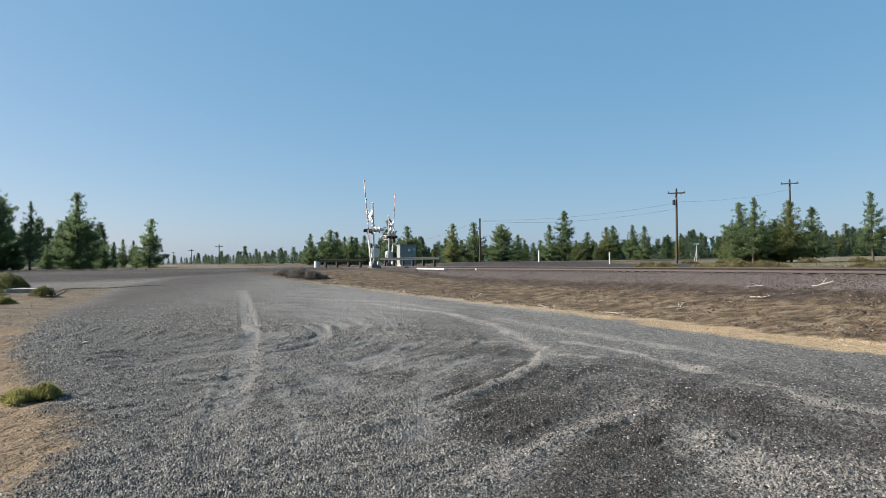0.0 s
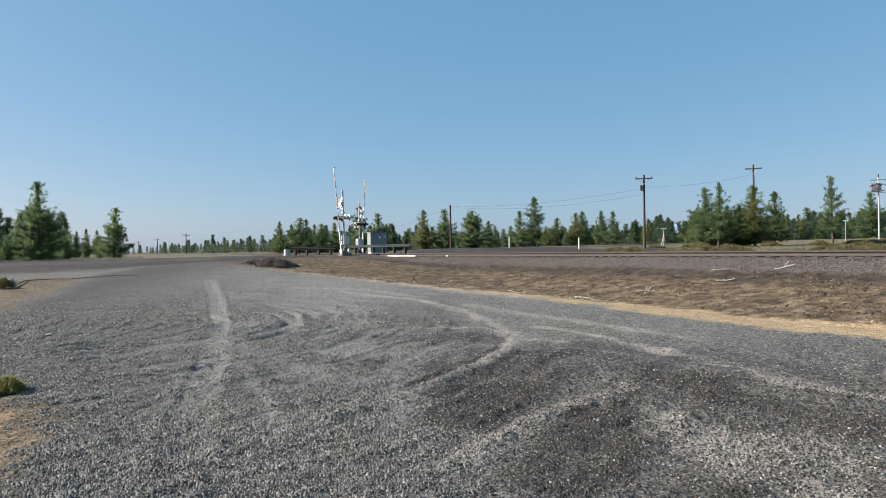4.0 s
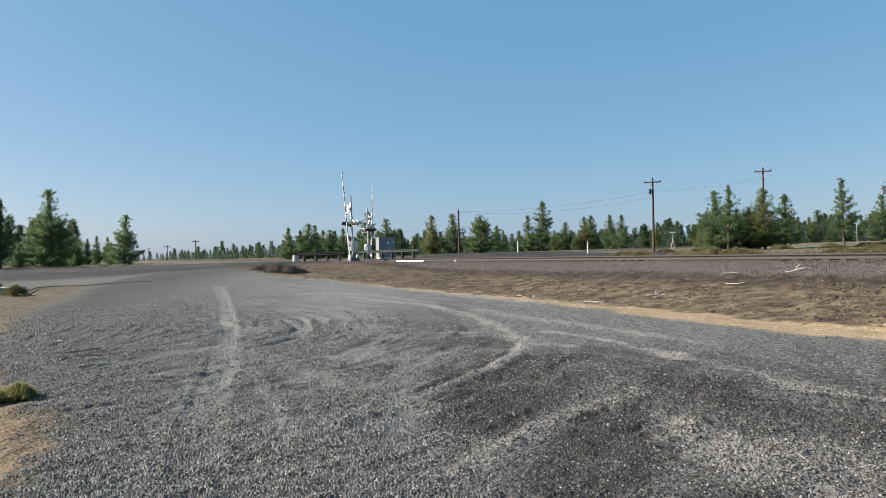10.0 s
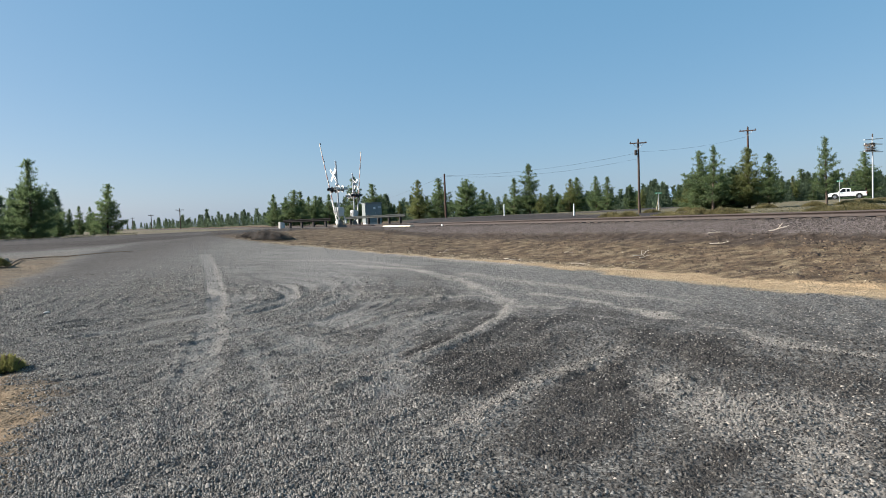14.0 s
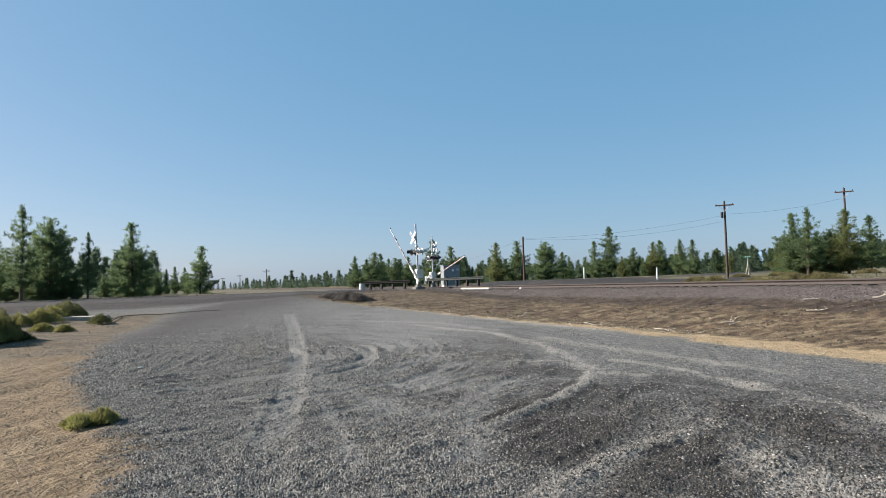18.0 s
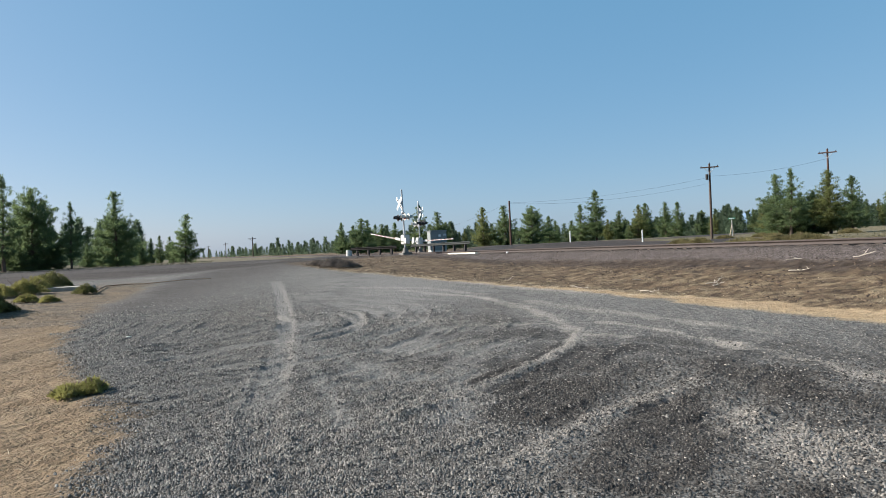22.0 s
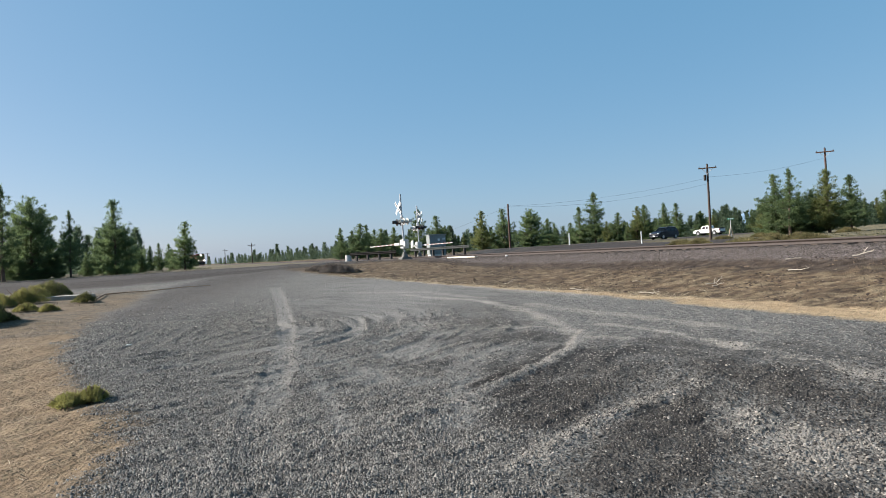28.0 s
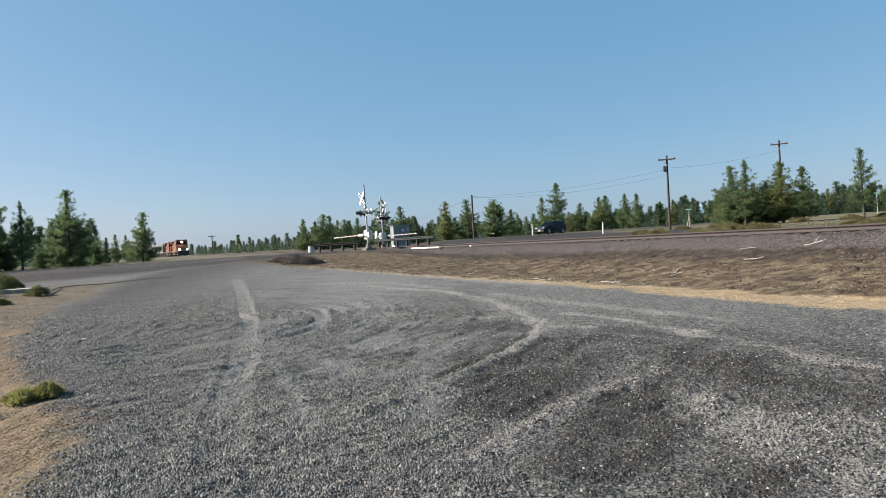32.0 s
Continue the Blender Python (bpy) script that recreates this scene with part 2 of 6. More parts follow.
PALE_STREAKS = [
    ([(4.21, 8.59), (4.47, 8.05), (4.56, 7.23), (4.76, 6.83), (5.06, 6.29), (5.4, 5.6)], 0.16, 0.95),
    ([(3.0, 13.0), (3.45, 12.21), (3.77, 11.23), (4.01, 10.06), (4.15, 9.3)], 0.15, 0.9),
    ([(-1.4, 22.6), (-0.56, 21.3), (1.1, 19.1), (2.07, 15.5), (2.34, 11.9)], 0.20, 0.9),
    ([(2.27, 11.45), (2.91, 10.83)], 0.16, 0.9),
    ([(0.6, 13.2), (1.4, 13.1), (1.95, 12.94), (2.3, 12.1)], 0.14, 0.8),
    ([(-0.1, 14.2), (-1.4, 14.74)], 0.14, 0.5),
    ([(2.2, 17.5), (3.3, 15.1), (4.3, 12.9), (5.2, 10.7)], 0.25, 0.55),
    ([(-3.2, 24.5), (-0.6, 23.0), (1.2, 19.8)], 0.25, 0.5),
    ([(-1.4, 29.0), (1.6, 23.9), (3.2, 20.6), (5.0, 18.0)], 0.45, 0.9),
    ([(2.62, 6.0), (2.62, 5.3), (2.50, 4.4)], 0.30, 0.75),
    ([(3.2, 5.0), (2.9, 4.2), (2.56, 3.4)], 0.30, 0.55),
]
SMOOTH_PATCHES = [
    ([(-2.7, 11.9), (-1.6, 9.9), (-0.97, 8.5), (-0.26, 8.1)], 0.40, 0.8),
    ([(-2.53, 8.84), (-2.18, 6.98)], 0.22, 0.6),
    ([(0.0, 6.1), (0.08, 7.1), (0.15, 8.3), (0.45, 10.1)], 0.26, 0.8),
    ([(0.3, 10.1), (0.8, 10.6)], 0.40, 0.85),
    ([(-4.6, 11.0), (-3.6, 10.7), (-2.9, 10.6)], 0.24, 0.6),
    ([(-2.2, 19.0), (-1.0, 17.0), (-0.4, 14.0)], 0.55, 0.6),
    ([(-3.0, 14.0), (-1.9, 12.6), (-0.9, 11.0)], 0.50, 0.6),
    ([(-1.4, 8.0), (-0.6, 7.4)], 0.25, 0.5),
]
# where wheels turned, the stones lie in arcs round this place
SWING = (-7.6, 14.6)


def stroke(x, y, pts, reach):
    """Distance to a bent line, worked out near it only."""
    px, py = [p[0] for p in pts], [p[1] for p in pts]
    near = (x > min(px) - reach) & (x < max(px) + reach) & (y > min(py) - reach) & (y < max(py) + reach)
    d = np.full(np.shape(x), 9.0)
    if near.any():
        d[near] = along_line(x[near], y[near], pts)
    return d


def swing(x, y):
    """Rows along the arcs of the turning wheels, about -0.5..0.5."""
    ring, ang = np.hypot(x - SWING[0], y - SWING[1]), np.arctan2(y - SWING[1], x - SWING[0])
    ring = ring + 0.7 * (fbm(x, y, 0.45, 34, 2) - 0.5)
    arcs = fbm(ring * 3.9, ang * np.maximum(ring, 2.0) * 0.55, 1.0, 35, 3) - 0.5
    straight = fbm(x * 4.2 + 0.6 * y, y * 0.5, 1.0, 36, 3) - 0.5
    return arcs + (straight - arcs) * sstep(3.2, 1.6, ring)


def lot_masks(x, y):
    """How dark and fine, how pale, how coarse and how packed the lot's gravel is."""
    x, y = np.atleast_1d(np.asarray(x, float)), np.atleast_1d(np.asarray(y, float))
    r = np.hypot(x, y)
    wob, fine, rows = fbm(x, y, 1.4, 7) - 0.5, fbm(x, y, 5.0, 8, 2) - 0.5, swing(x, y)
    shift = 0.55 * wob + 0.16 * fine
    dark = 0.42 * sstep(0.2, 1.2, x + 1.2 * wob - 0.10 * (y - 6)) * sstep(13.5, 10.5, y + 0.3 * x + 2 * wob) * (0.6 + 1.6 * np.clip(rows + 0.2, 0, 0.5))
    for pts, w, k in DARK_PATCHES:
        dark = np.maximum(dark, k * sstep(1.35, 0.65, stroke(x, y, pts, 3 * w + 0.5) / w + 0.45 * shift / w))
    dark = dark * np.clip(0.85 + 0.9 * rows, 0.4, 1.1)
    # ridge crest: pale stones, with its sunlit brightness also in the colour
    pale = 0.95 * sstep(0.15, 0.03, stroke(x, y, RIDGE, 1) + 0.30 * shift) * np.clip(0.35 + 1.1 * fbm(x, y, 2.2, 24), 0, 1)
    pale = np.maximum(pale, 0.65 * sstep(0.24, 0.04, stroke(x, y, RIDGE_2, 1) + 0.4 * shift) * np.clip(0.2 + 1.2 * fbm(x, y, 2.5, 20), 0, 1))
    for pts, w, k in PALE_STREAKS:
        pale = np.maximum(pale, k * sstep(1.5, 0.1, stroke(x, y, pts, 3 * w + 0.5) / w + 0.7 * shift / w) * np.clip(0.25 + 1.1 * fbm(x, y, 2.6, 19), 0, 1))
    track = stroke(x, y, TYRE, 2)
    tread = sstep(0.27, 0.16, track + 0.10 * fine) * np.interp(r, [5, 7, 9], [0.15, 0.5, 0.85])
    second = stroke(x, y, TYRE_2, 1)
    tread = np.maximum(tread, 0.8 * sstep(0.16, 0.06, second + 0.12 * fine))
    smooth = tread.copy()
    pale = np.maximum(pale, 0.4 * sstep(0.045, 0.012, np.abs(track - 0.15)) * sstep(8, 11, r))
    pale = np.maximum(pale, 0.5 * sstep(0.10, 0.02, second + 0.15 * fine) * np.clip(2.2 * fbm(x, y, 3.0, 26) - 0.6, 0, 1))
    for pts, w, k in SMOOTH_PATCHES:
        smooth = np.maximum(smooth, k * sstep(1.4, 0.3, stroke(x, y, pts, 3 * w + 0.5) / w + 0.9 * shift / w))
    smooth = np.maximum(smooth, 0.62 * sstep(7.5, 11, r + 2.0 * wob) * sstep(-4.2, -2.4, x + wob) * sstep(0.9, -0.3, x + wob) * (0.55 + 0.9 * sstep(-0.12, 0.12, -rows)))
    smooth = np.maximum(smooth, (0.75 - 0.5 * sstep(-4, -6, x)) * sstep(13, 24, r + 5 * wob) * sstep(-0.10, 0.12, rows + 0.4 * wob + 0.05))
    coarse = sstep(1.2, -0.2, x + 1.0 * wob - 0.12 * (y - 6)) * sstep(34, 16, r)
    coarse = coarse * (1 - 0.6 * sstep(0.05, -0.12, rows) * sstep(7, 11, r))
    coarse = np.maximum(coarse, 0.6 * pale * sstep(12, 8, r))
    coarse = np.clip(coarse * (1 - 0.9 * smooth) * (1 - 0.8 * dark), 0, 1)
    dark = np.clip(dark * (1 - pale) * (1 - 0.7 * smooth) * (x > -4.0), 0, 1)
    return dark, np.clip(pale, 0, 1), coarse, smooth


def relief(x, y):
    """Small rises and ruts on top of the land's height."""
    shape = np.shape(x)
    x, y = np.atleast_1d(np.asarray(x, float)), np.atleast_1d(np.asarray(y, float))
    r = np.hypot(x, y)
    z = 0.05 * (fbm(x, y, 0.7, 21) - 0.5) + 0.035 * (fbm(x, y, 3.0, 22) - 0.5) * sstep(40, 20, r) + 0.045 * (fbm(x, y, 8.0, 23, 2) - 0.5) * sstep(15, 10, r)
    wx, wy = 0.20 * (fbm(x, y, 2.2, 63) - 0.5), 0.20 * (fbm(x, y, 2.2, 64) - 0.5)
    heap = fbm(x, y, 2.5, 65)
    z = z + (0.015 + 0.035 * heap) * np.exp(-((stroke(x + wx, y + wy, RIDGE, 1) / 0.11) ** 2)) + (0.005 + 0.025 * heap) * np.exp(-((stroke(x + wx, y + wy, RIDGE_2, 1) / 0.17) ** 2))
    track = stroke(x, y, TYRE, 2)
    z = z - 0.016 * np.exp(-((track / 0.17) ** 4)) + 0.010 * np.exp(-(((track - 0.27) / 0.07) ** 2))
    z = z - 0.020 * np.exp(-((stroke(x, y, RUT, 1) / 0.04) ** 2)) * sstep(13.5, 10, y) * sstep(6.0, 7.2, y)
    # rows left by turning wheels, flat where traffic pressed the stones down
    left = sstep(-0.55, -0.40, x / np.maximum(y, 0.1) + 0.10 * (fbm(x, y, 0.6, 31) - 0.5))
    flat = np.clip(2.2 * fbm(x, y, 0.45, 32) - 0.55, 0.12, 1)
    z = z + 0.16 * swing(x, y) * flat * sstep(26, 13, r) * np.interp(x, [-6, -3, -1, 1.5, 3.5], [2.0, 1.4, 1.0, 0.65, 0.35]) * (0.2 + 0.8 * left)
    z = z + 0.10 * (fbm(x * 2.2, y * 0.35, 1.0, 38, 3) - 0.5) * (1 - left) * sstep(22, 14, r)
    s, n = track_sn(x, y)
    slope = sstep(0.2, -1.2, n - np.interp(s, [16, 23, 28, 35, 41], [12.6, 11.6, 10.7, 9.5, 8.6])) * sstep(2.8, 3.8, n)
    z = z + slope * (0.14 * (fbm(x, y, 1.6, 41) - 0.5) + 0.07 * (fbm(x, y, 4.0, 42, 3) - 0.5))
    z = z * sstep(200, 60, r)
    return z if shape else z[0]


# ---- the ground: one sheet to the horizon ----
def spaced(fine_a, fine_b, step, far_a, far_b, grow):
    mid = list(np.arange(fine_a, fine_b + 1e-6, step))
    up, d, v = [], step, mid[-1]
    while v < far_b:
        d *= grow
        v += d
        up.append(v)
    dn, d, v = [], step, mid[0]
    while v > far_a:
        d *= grow
        v -= d
        dn.append(v)
    return np.array(dn[::-1] + mid + up)


SIDE_ROAD = [(-60.0, 22.0), (-26.0, 41.0), (-9.0, 53.5), (0.5, 61.5), (9.0, 75.0), (14.0, 83.5), (19.2, 87.4), (24.9, 89.9), (31.2, 93.4), (45.0, 105.0), (51.9, 109.3), (60.0, 110.8), (70.0, 108.5), (105.0, 96.0), (200.0, 60.0)]
HIGHWAY = [(0.0, 215.0), (21.5, 156.0), (31.6, 127.5), (44.5, 110.8), (57.7, 99.8), (68.6, 92.2), (105.0, 65.0), (200.0, -5.0)]


def meadow_edge(s):
    """How far the cinder reaches behind the track before the dry grass begins."""
    return np.interp(s, [8, 16, 24, 34], [-34, -22, -15, -7])


def zones(x, y):
    s, n = track_sn(x, y)
    r = np.hypot(x, y)
    wob = fbm(x, y, 0.9, 51) - 0.5
    fine = fbm(x, y, 3.5, 55) - 0.5
    ballast = sstep(3.7, 3.3, np.abs(n) + 0.5 * wob + 0.4 * fine)
    toe = np.interp(s, [16, 23, 28, 35, 41], [12.7, 11.6, 10.7, 9.4, 8.5])
    soil = sstep(0.25, -0.15, n - toe + 0.8 * wob + 0.6 * fine) * sstep(3, 9, s + 4 * wob)
    soil = np.where(n < 0, 1.0, soil)
    sand_edge = toe + np.interp(s, [25, 35, 45, 60], [0.0, 0.35, 1.4, 1.8])
    sand = sstep(0.3, -0.15, n - sand_edge + 0.7 * wob + 0.4 * fine) * (n > 5) * sstep(19, 29, s + 5 * wob)
    left = x - np.interp(y, [3.0, 4.8, 5.9, 6.7, 8.0, 10.0, 12.0, 15.5, 18.5, 21.4, 24.0, 31.4], [-2.1, -2.55, -3.1, -3.36, -4.0, -5.45, -6.92, -8.72, -10.1, -11.2, -11.5, -13.6]) + 0.8 * wob + 0.35 * fine
    dirt = sstep(0.45, -0.45, left) * sstep(34, 29, r + 3 * wob)
    litter = sstep(0.9, -0.5, left) * sstep(17, 20, r + 3 * wob) * sstep(37, 31, r + 3 * wob) * (0.5 + 0.5 * sstep(0.4, 0.6, fbm(x, y, 1.1, 56)))
    wild = sstep(58, 64, r) * (n > 0) * sstep(-8, -12, s)
    road = np.minimum(along_line(x, y, SIDE_ROAD), along_line(x, y, HIGHWAY))
    road = sstep(4.2, 3.6, road + 0.5 * wob) * sstep(24, 30, r) * (1 - 0.8 * sstep(-9, -15, x) * (n > 0))
    apron = sstep(9.0, 4.5, along_line(x, y, SIDE_ROAD) + 2.5 * wob - 5.0 * sstep(-8, -16, x)) * sstep(24, 34, r)
    verge = meadow_edge(s)
    apron = np.maximum(apron, sstep(-4, -5, n) * sstep(verge - 2, verge + 2, n + 3 * wob) * sstep(-20, -8, s))
    apron = np.maximum(apron, 0.65 * sstep(15, 22, r + 4 * wob) * sstep(-6, -11, x) * (y > 0) * sstep(0.0, 1.2, left))
    meadow = np.maximum(sstep(verge + 1, verge - 1, n + 3 * wob), 0.8 * wild) * (1 - road)
    return ballast, soil, sand, np.maximum(dirt, 0.3 * wild * (1 - road)), road, np.clip(apron - road, 0, 1), np.where(y < 1, 0, litter), meadow


def loam(x, y):
    """Fresh dark earth along the foot of the ballast."""
    s, n = track_sn(x, y)
    return sstep(5.4, 4.2, n + 1.6 * (fbm(x, y, 0.9, 57) - 0.5)) * (n > 0) * sstep(2, 14, s)


def build_ground():
    xs = spaced(-9.0, 8.5, 0.055, -2600, 2600, 1.08)
    ys = spaced(3.3, 19.0, 0.06, -900, 3500, 1.04)
    gx, gy = np.meshgrid(xs, ys)
    z = height(gx, gy) + relief(gx, gy)
    nx, ny = len(xs), len(ys)
    verts = np.stack([gx, gy, z], -1).reshape(-1, 3)
    i = (np.arange(ny - 1)[:, None] * nx + np.arange(nx - 1)[None]).ravel()
    faces = np.stack([i, i + 1, i + nx + 1, i + nx], -1)
    me = np_mesh("ground", verts, faces, None, True)
    ba, so, sa, di, ro, ap, li, md = zones(gx, gy)
    dk, pa, co, sm = lot_masks(gx, gy)
    for nm, v in (("ballast", ba), ("soil", so), ("sand", sa), ("dirt", di), ("road", ro), ("cinder", ap), ("fines", dk), ("pale", pa), ("smooth", sm), ("coarse", co), ("litter", li), ("meadow", md), ("loam", loam(gx, gy))):
        a = me.attributes.new(nm, "FLOAT", "POINT")
        a.data.foreach_set("value", np.ascontiguousarray(v, np.float32).ravel())
    return me


def ground_material():
    m = bpy.data.materials.new("ground")
    m.use_nodes = True
    n, l = m.node_tree.nodes, m.node_tree.links
    b = n["Principled BSDF"]
    b.inputs["Roughness"].default_value = 0.95
    b.inputs["Specular IOR Level"].default_value = 0.15
    tc = n.new("ShaderNodeTexCoord")

    def noise_ramp(scale, c0, c1, p0=0.35, p1=0.65, detail=6.0, stretch=None):
        a = n.new("ShaderNodeTexNoise")
        a.inputs["Scale"].default_value, a.inputs["Detail"].default_value = scale, detail
        vec = tc.outputs["Object"]
        if stretch:
            mp = n.new("ShaderNodeMapping")
            mp.inputs["Rotation"].default_value = (0, 0, radians(stretch[0]))
            mp.inputs["Scale"].default_value = (stretch[1], stretch[2], 1)
            l.new(vec, mp.inputs["Vector"])
            vec = mp.outputs[0]
        l.new(vec, a.inputs["Vector"])
        r = n.new("ShaderNodeValToRGB")
        r.color_ramp.elements[0].position, r.color_ramp.elements[1].position = p0, p1
        r.color_ramp.elements[0].color, r.color_ramp.elements[1].color = (*c0, 1), (*c1, 1)
        l.new(a.outputs["Fac"], r.inputs["Fac"])
        return r.outputs["Color"]

    def cells(scale, c0, c1):
        a = n.new("ShaderNodeTexVoronoi")
        a.inputs["Scale"].default_value = scale
        l.new(tc.outputs["Object"], a.inputs["Vector"])
        r = n.new("ShaderNodeValToRGB")
        r.color_ramp.elements[0].color, r.color_ramp.elements[1].color = (*c0, 1), (*c1, 1)
        sep = n.new("ShaderNodeSeparateColor")
        l.new(a.outputs["Color"], sep.inputs[0])
        l.new(sep.outputs[0], r.inputs["Fac"])
        return r.outputs["Color"], a.outputs["Distance"]

    def mixc(fac, a, b_, kind="MIX"):
        x = n.new("ShaderNodeMix")
        x.data_type, x.blend_type = "RGBA", kind
        if isinstance(fac, float):
            x.inputs["Factor"].default_value = fac
        else:
            l.new(fac, x.inputs["Factor"])
        l.new(a, x.inputs["A"])
        l.new(b_, x.inputs["B"])
        return x.outputs["Result"]

    def attr(name):
        a = n.new("ShaderNodeAttribute")
        a.attribute_name = name
        return a.outputs["Fac"]

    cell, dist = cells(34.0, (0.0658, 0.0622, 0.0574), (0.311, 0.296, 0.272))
    # dark cell edges put the shade between stones into the gravel colour
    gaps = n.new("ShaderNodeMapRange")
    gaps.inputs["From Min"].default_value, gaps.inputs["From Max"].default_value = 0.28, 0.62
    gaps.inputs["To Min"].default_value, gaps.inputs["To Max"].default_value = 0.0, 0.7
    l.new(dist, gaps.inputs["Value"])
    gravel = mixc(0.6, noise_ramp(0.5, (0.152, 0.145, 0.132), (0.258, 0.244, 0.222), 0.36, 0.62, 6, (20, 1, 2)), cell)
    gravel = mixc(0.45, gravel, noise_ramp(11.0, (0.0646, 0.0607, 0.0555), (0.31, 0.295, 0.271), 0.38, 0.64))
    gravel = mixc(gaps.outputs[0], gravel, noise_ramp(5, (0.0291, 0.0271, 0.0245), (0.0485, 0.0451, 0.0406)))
    fines = mixc(0.5, noise_ramp(2.5, (0.0208, 0.0184, 0.0168), (0.0386, 0.0345, 0.0313)), noise_ramp(60, (0.00991, 0.00901, 0.00813), (0.0743, 0.0672, 0.0612), 0.4, 0.72))
    pale = mixc(0.5, noise_ramp(3.0, (0.217, 0.196, 0.168), (0.318, 0.287, 0.252)), noise_ramp(50, (0.101, 0.0917, 0.0804), (0.453, 0.407, 0.356)))
    # ground under coarse stones: dark grit, with shade between stones in its colour
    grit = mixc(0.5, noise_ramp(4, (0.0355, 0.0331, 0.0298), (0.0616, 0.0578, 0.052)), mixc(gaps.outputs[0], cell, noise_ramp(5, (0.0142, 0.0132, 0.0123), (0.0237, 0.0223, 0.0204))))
    smooth = noise_ramp(20, (0.139, 0.132, 0.121), (0.196, 0.185, 0.172))
    soil = mixc(0.5, noise_ramp(0.8, (0.050, 0.034, 0.022), (0.120, 0.083, 0.052), 0.36, 0.66, 6), noise_ramp(3.5, (0.024, 0.0165, 0.011), (0.150, 0.106, 0.066), 0.38, 0.64, 10))
    straw = mixc(0.5, noise_ramp(6, (0.135, 0.098, 0.058), (0.285, 0.222, 0.138)), noise_ramp(28, (0.085, 0.062, 0.038), (0.33, 0.262, 0.168), 0.35, 0.66))
    soil = mixc(noise_ramp(2.4, (0, 0, 0), (0.65, 0.65, 0.65), 0.47, 0.62, 10, (-66, 0.8, 1.3)), soil, straw)
    soil = mixc(attr("loam"), soil, noise_ramp(3.0, (0.030, 0.0215, 0.016), (0.080, 0.060, 0.045), 0.36, 0.66, 8))
    sand = mixc(0.4, noise_ramp(1.2, (0.285, 0.199, 0.114), (0.356, 0.263, 0.16)), noise_ramp(5, (0.235, 0.167, 0.0961), (0.37, 0.278, 0.174)))
    dirt = mixc(0.5, noise_ramp(0.9, (0.134, 0.0899, 0.0516), (0.218, 0.156, 0.0952), 0.35, 0.65, 6, (-3, 2.6, 0.5)), noise_ramp(9, (0.102, 0.0694, 0.0409), (0.231, 0.168, 0.105), 0.35, 0.65, 8, (-3, 1.6, 0.7)))
    dirt = mixc(noise_ramp(1.3, (0, 0, 0), (0.49, 0.49, 0.49), 0.52, 0.70, 8), dirt, noise_ramp(30, (0.0757, 0.0543, 0.0356), (0.178, 0.134, 0.089)))
    litter = mixc(0.55, noise_ramp(1.6, (0.0712, 0.0555, 0.0413), (0.157, 0.121, 0.089), 0.38, 0.62, 6, (30, 1, 2)), noise_ramp(14, (0.0356, 0.0285, 0.0214), (0.228, 0.182, 0.128), 0.38, 0.66))
    meadow = mixc(0.5, noise_ramp(0.5, (0.0854, 0.0752, 0.047), (0.162, 0.134, 0.0854)), noise_ramp(5, (0.047, 0.047, 0.0257), (0.239, 0.2, 0.124), 0.36, 0.66))
    ballast = mixc(0.6, noise_ramp(1.0, (0.0748, 0.0605, 0.057), (0.114, 0.0961, 0.089)), noise_ramp(14, (0.0249, 0.0214, 0.0192), (0.214, 0.178, 0.164)))
    road = mixc(0.4, noise_ramp(0.6, (0.0298, 0.0273, 0.0258), (0.0471, 0.0436, 0.0417)), noise_ramp(30, (0.0223, 0.0209, 0.0198), (0.0645, 0.0606, 0.0585)))
    cinder = mixc(0.4, noise_ramp(0.4, (0.0372, 0.0308, 0.0273), (0.0595, 0.0496, 0.0447)), noise_ramp(6, (0.0248, 0.0209, 0.0189), (0.0695, 0.0585, 0.0526)))
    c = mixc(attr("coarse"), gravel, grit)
    c = mixc(attr("smooth"), c, smooth)
    # this mask also carries the shade painted along the ridge
    c = mixc(attr("fines"), c, fines)
    c = mixc(attr("pale"), c, pale)
    c = mixc(attr("dirt"), c, dirt)
    c = mixc(attr("litter"), c, litter)
    c = mixc(attr("sand"), c, sand)
    c = mixc(attr("soil"), c, soil)
    c = mixc(attr("meadow"), c, meadow)
    c = mixc(attr("cinder"), c, cinder)
    c = mixc(attr("road"), c, road)
    c = mixc(attr("ballast"), c, ballast)
    l.new(c, b.inputs["Base Color"])
    v = n.new("ShaderNodeTexNoise")
    v.inputs["Scale"].default_value, v.inputs["Detail"].default_value = 26.0, 6.0
    l.new(tc.outputs["Object"], v.inputs["Vector"])
    w = n.new("ShaderNodeTexNoise")
    w.inputs["Scale"].default_value, w.inputs["Detail"].default_value = 6.0, 4.0
    l.new(tc.outputs["Object"], w.inputs["Vector"])
    bp = n.new("ShaderNodeBump")
    bp.inputs["Strength"].default_value, bp.inputs["Distance"].default_value = 1.0, 0.05
    l.new(v.outputs["Fac"], bp.inputs["Height"])
    bp2 = n.new("ShaderNodeBump")
    bp2.inputs["Strength"].default_value, bp2.inputs["Distance"].default_value = 0.8, 0.08
    l.new(w.outputs["Fac"], bp2.inputs["Height"])
    l.new(bp.outputs["Normal"], bp2.inputs["Normal"])
    l.new(bp2.outputs["Normal"], b.inputs["Normal"])
    return m


ground_mesh = build_ground()
ground_mesh.materials.append(ground_material())
ground = tagged(new("ground", ground_mesh), "grey gravel lot with brown soil bank and sandy dirt edges", "ground", kind="structure")


def surface(x, y):
    return height(x, y) + relief(x, y)


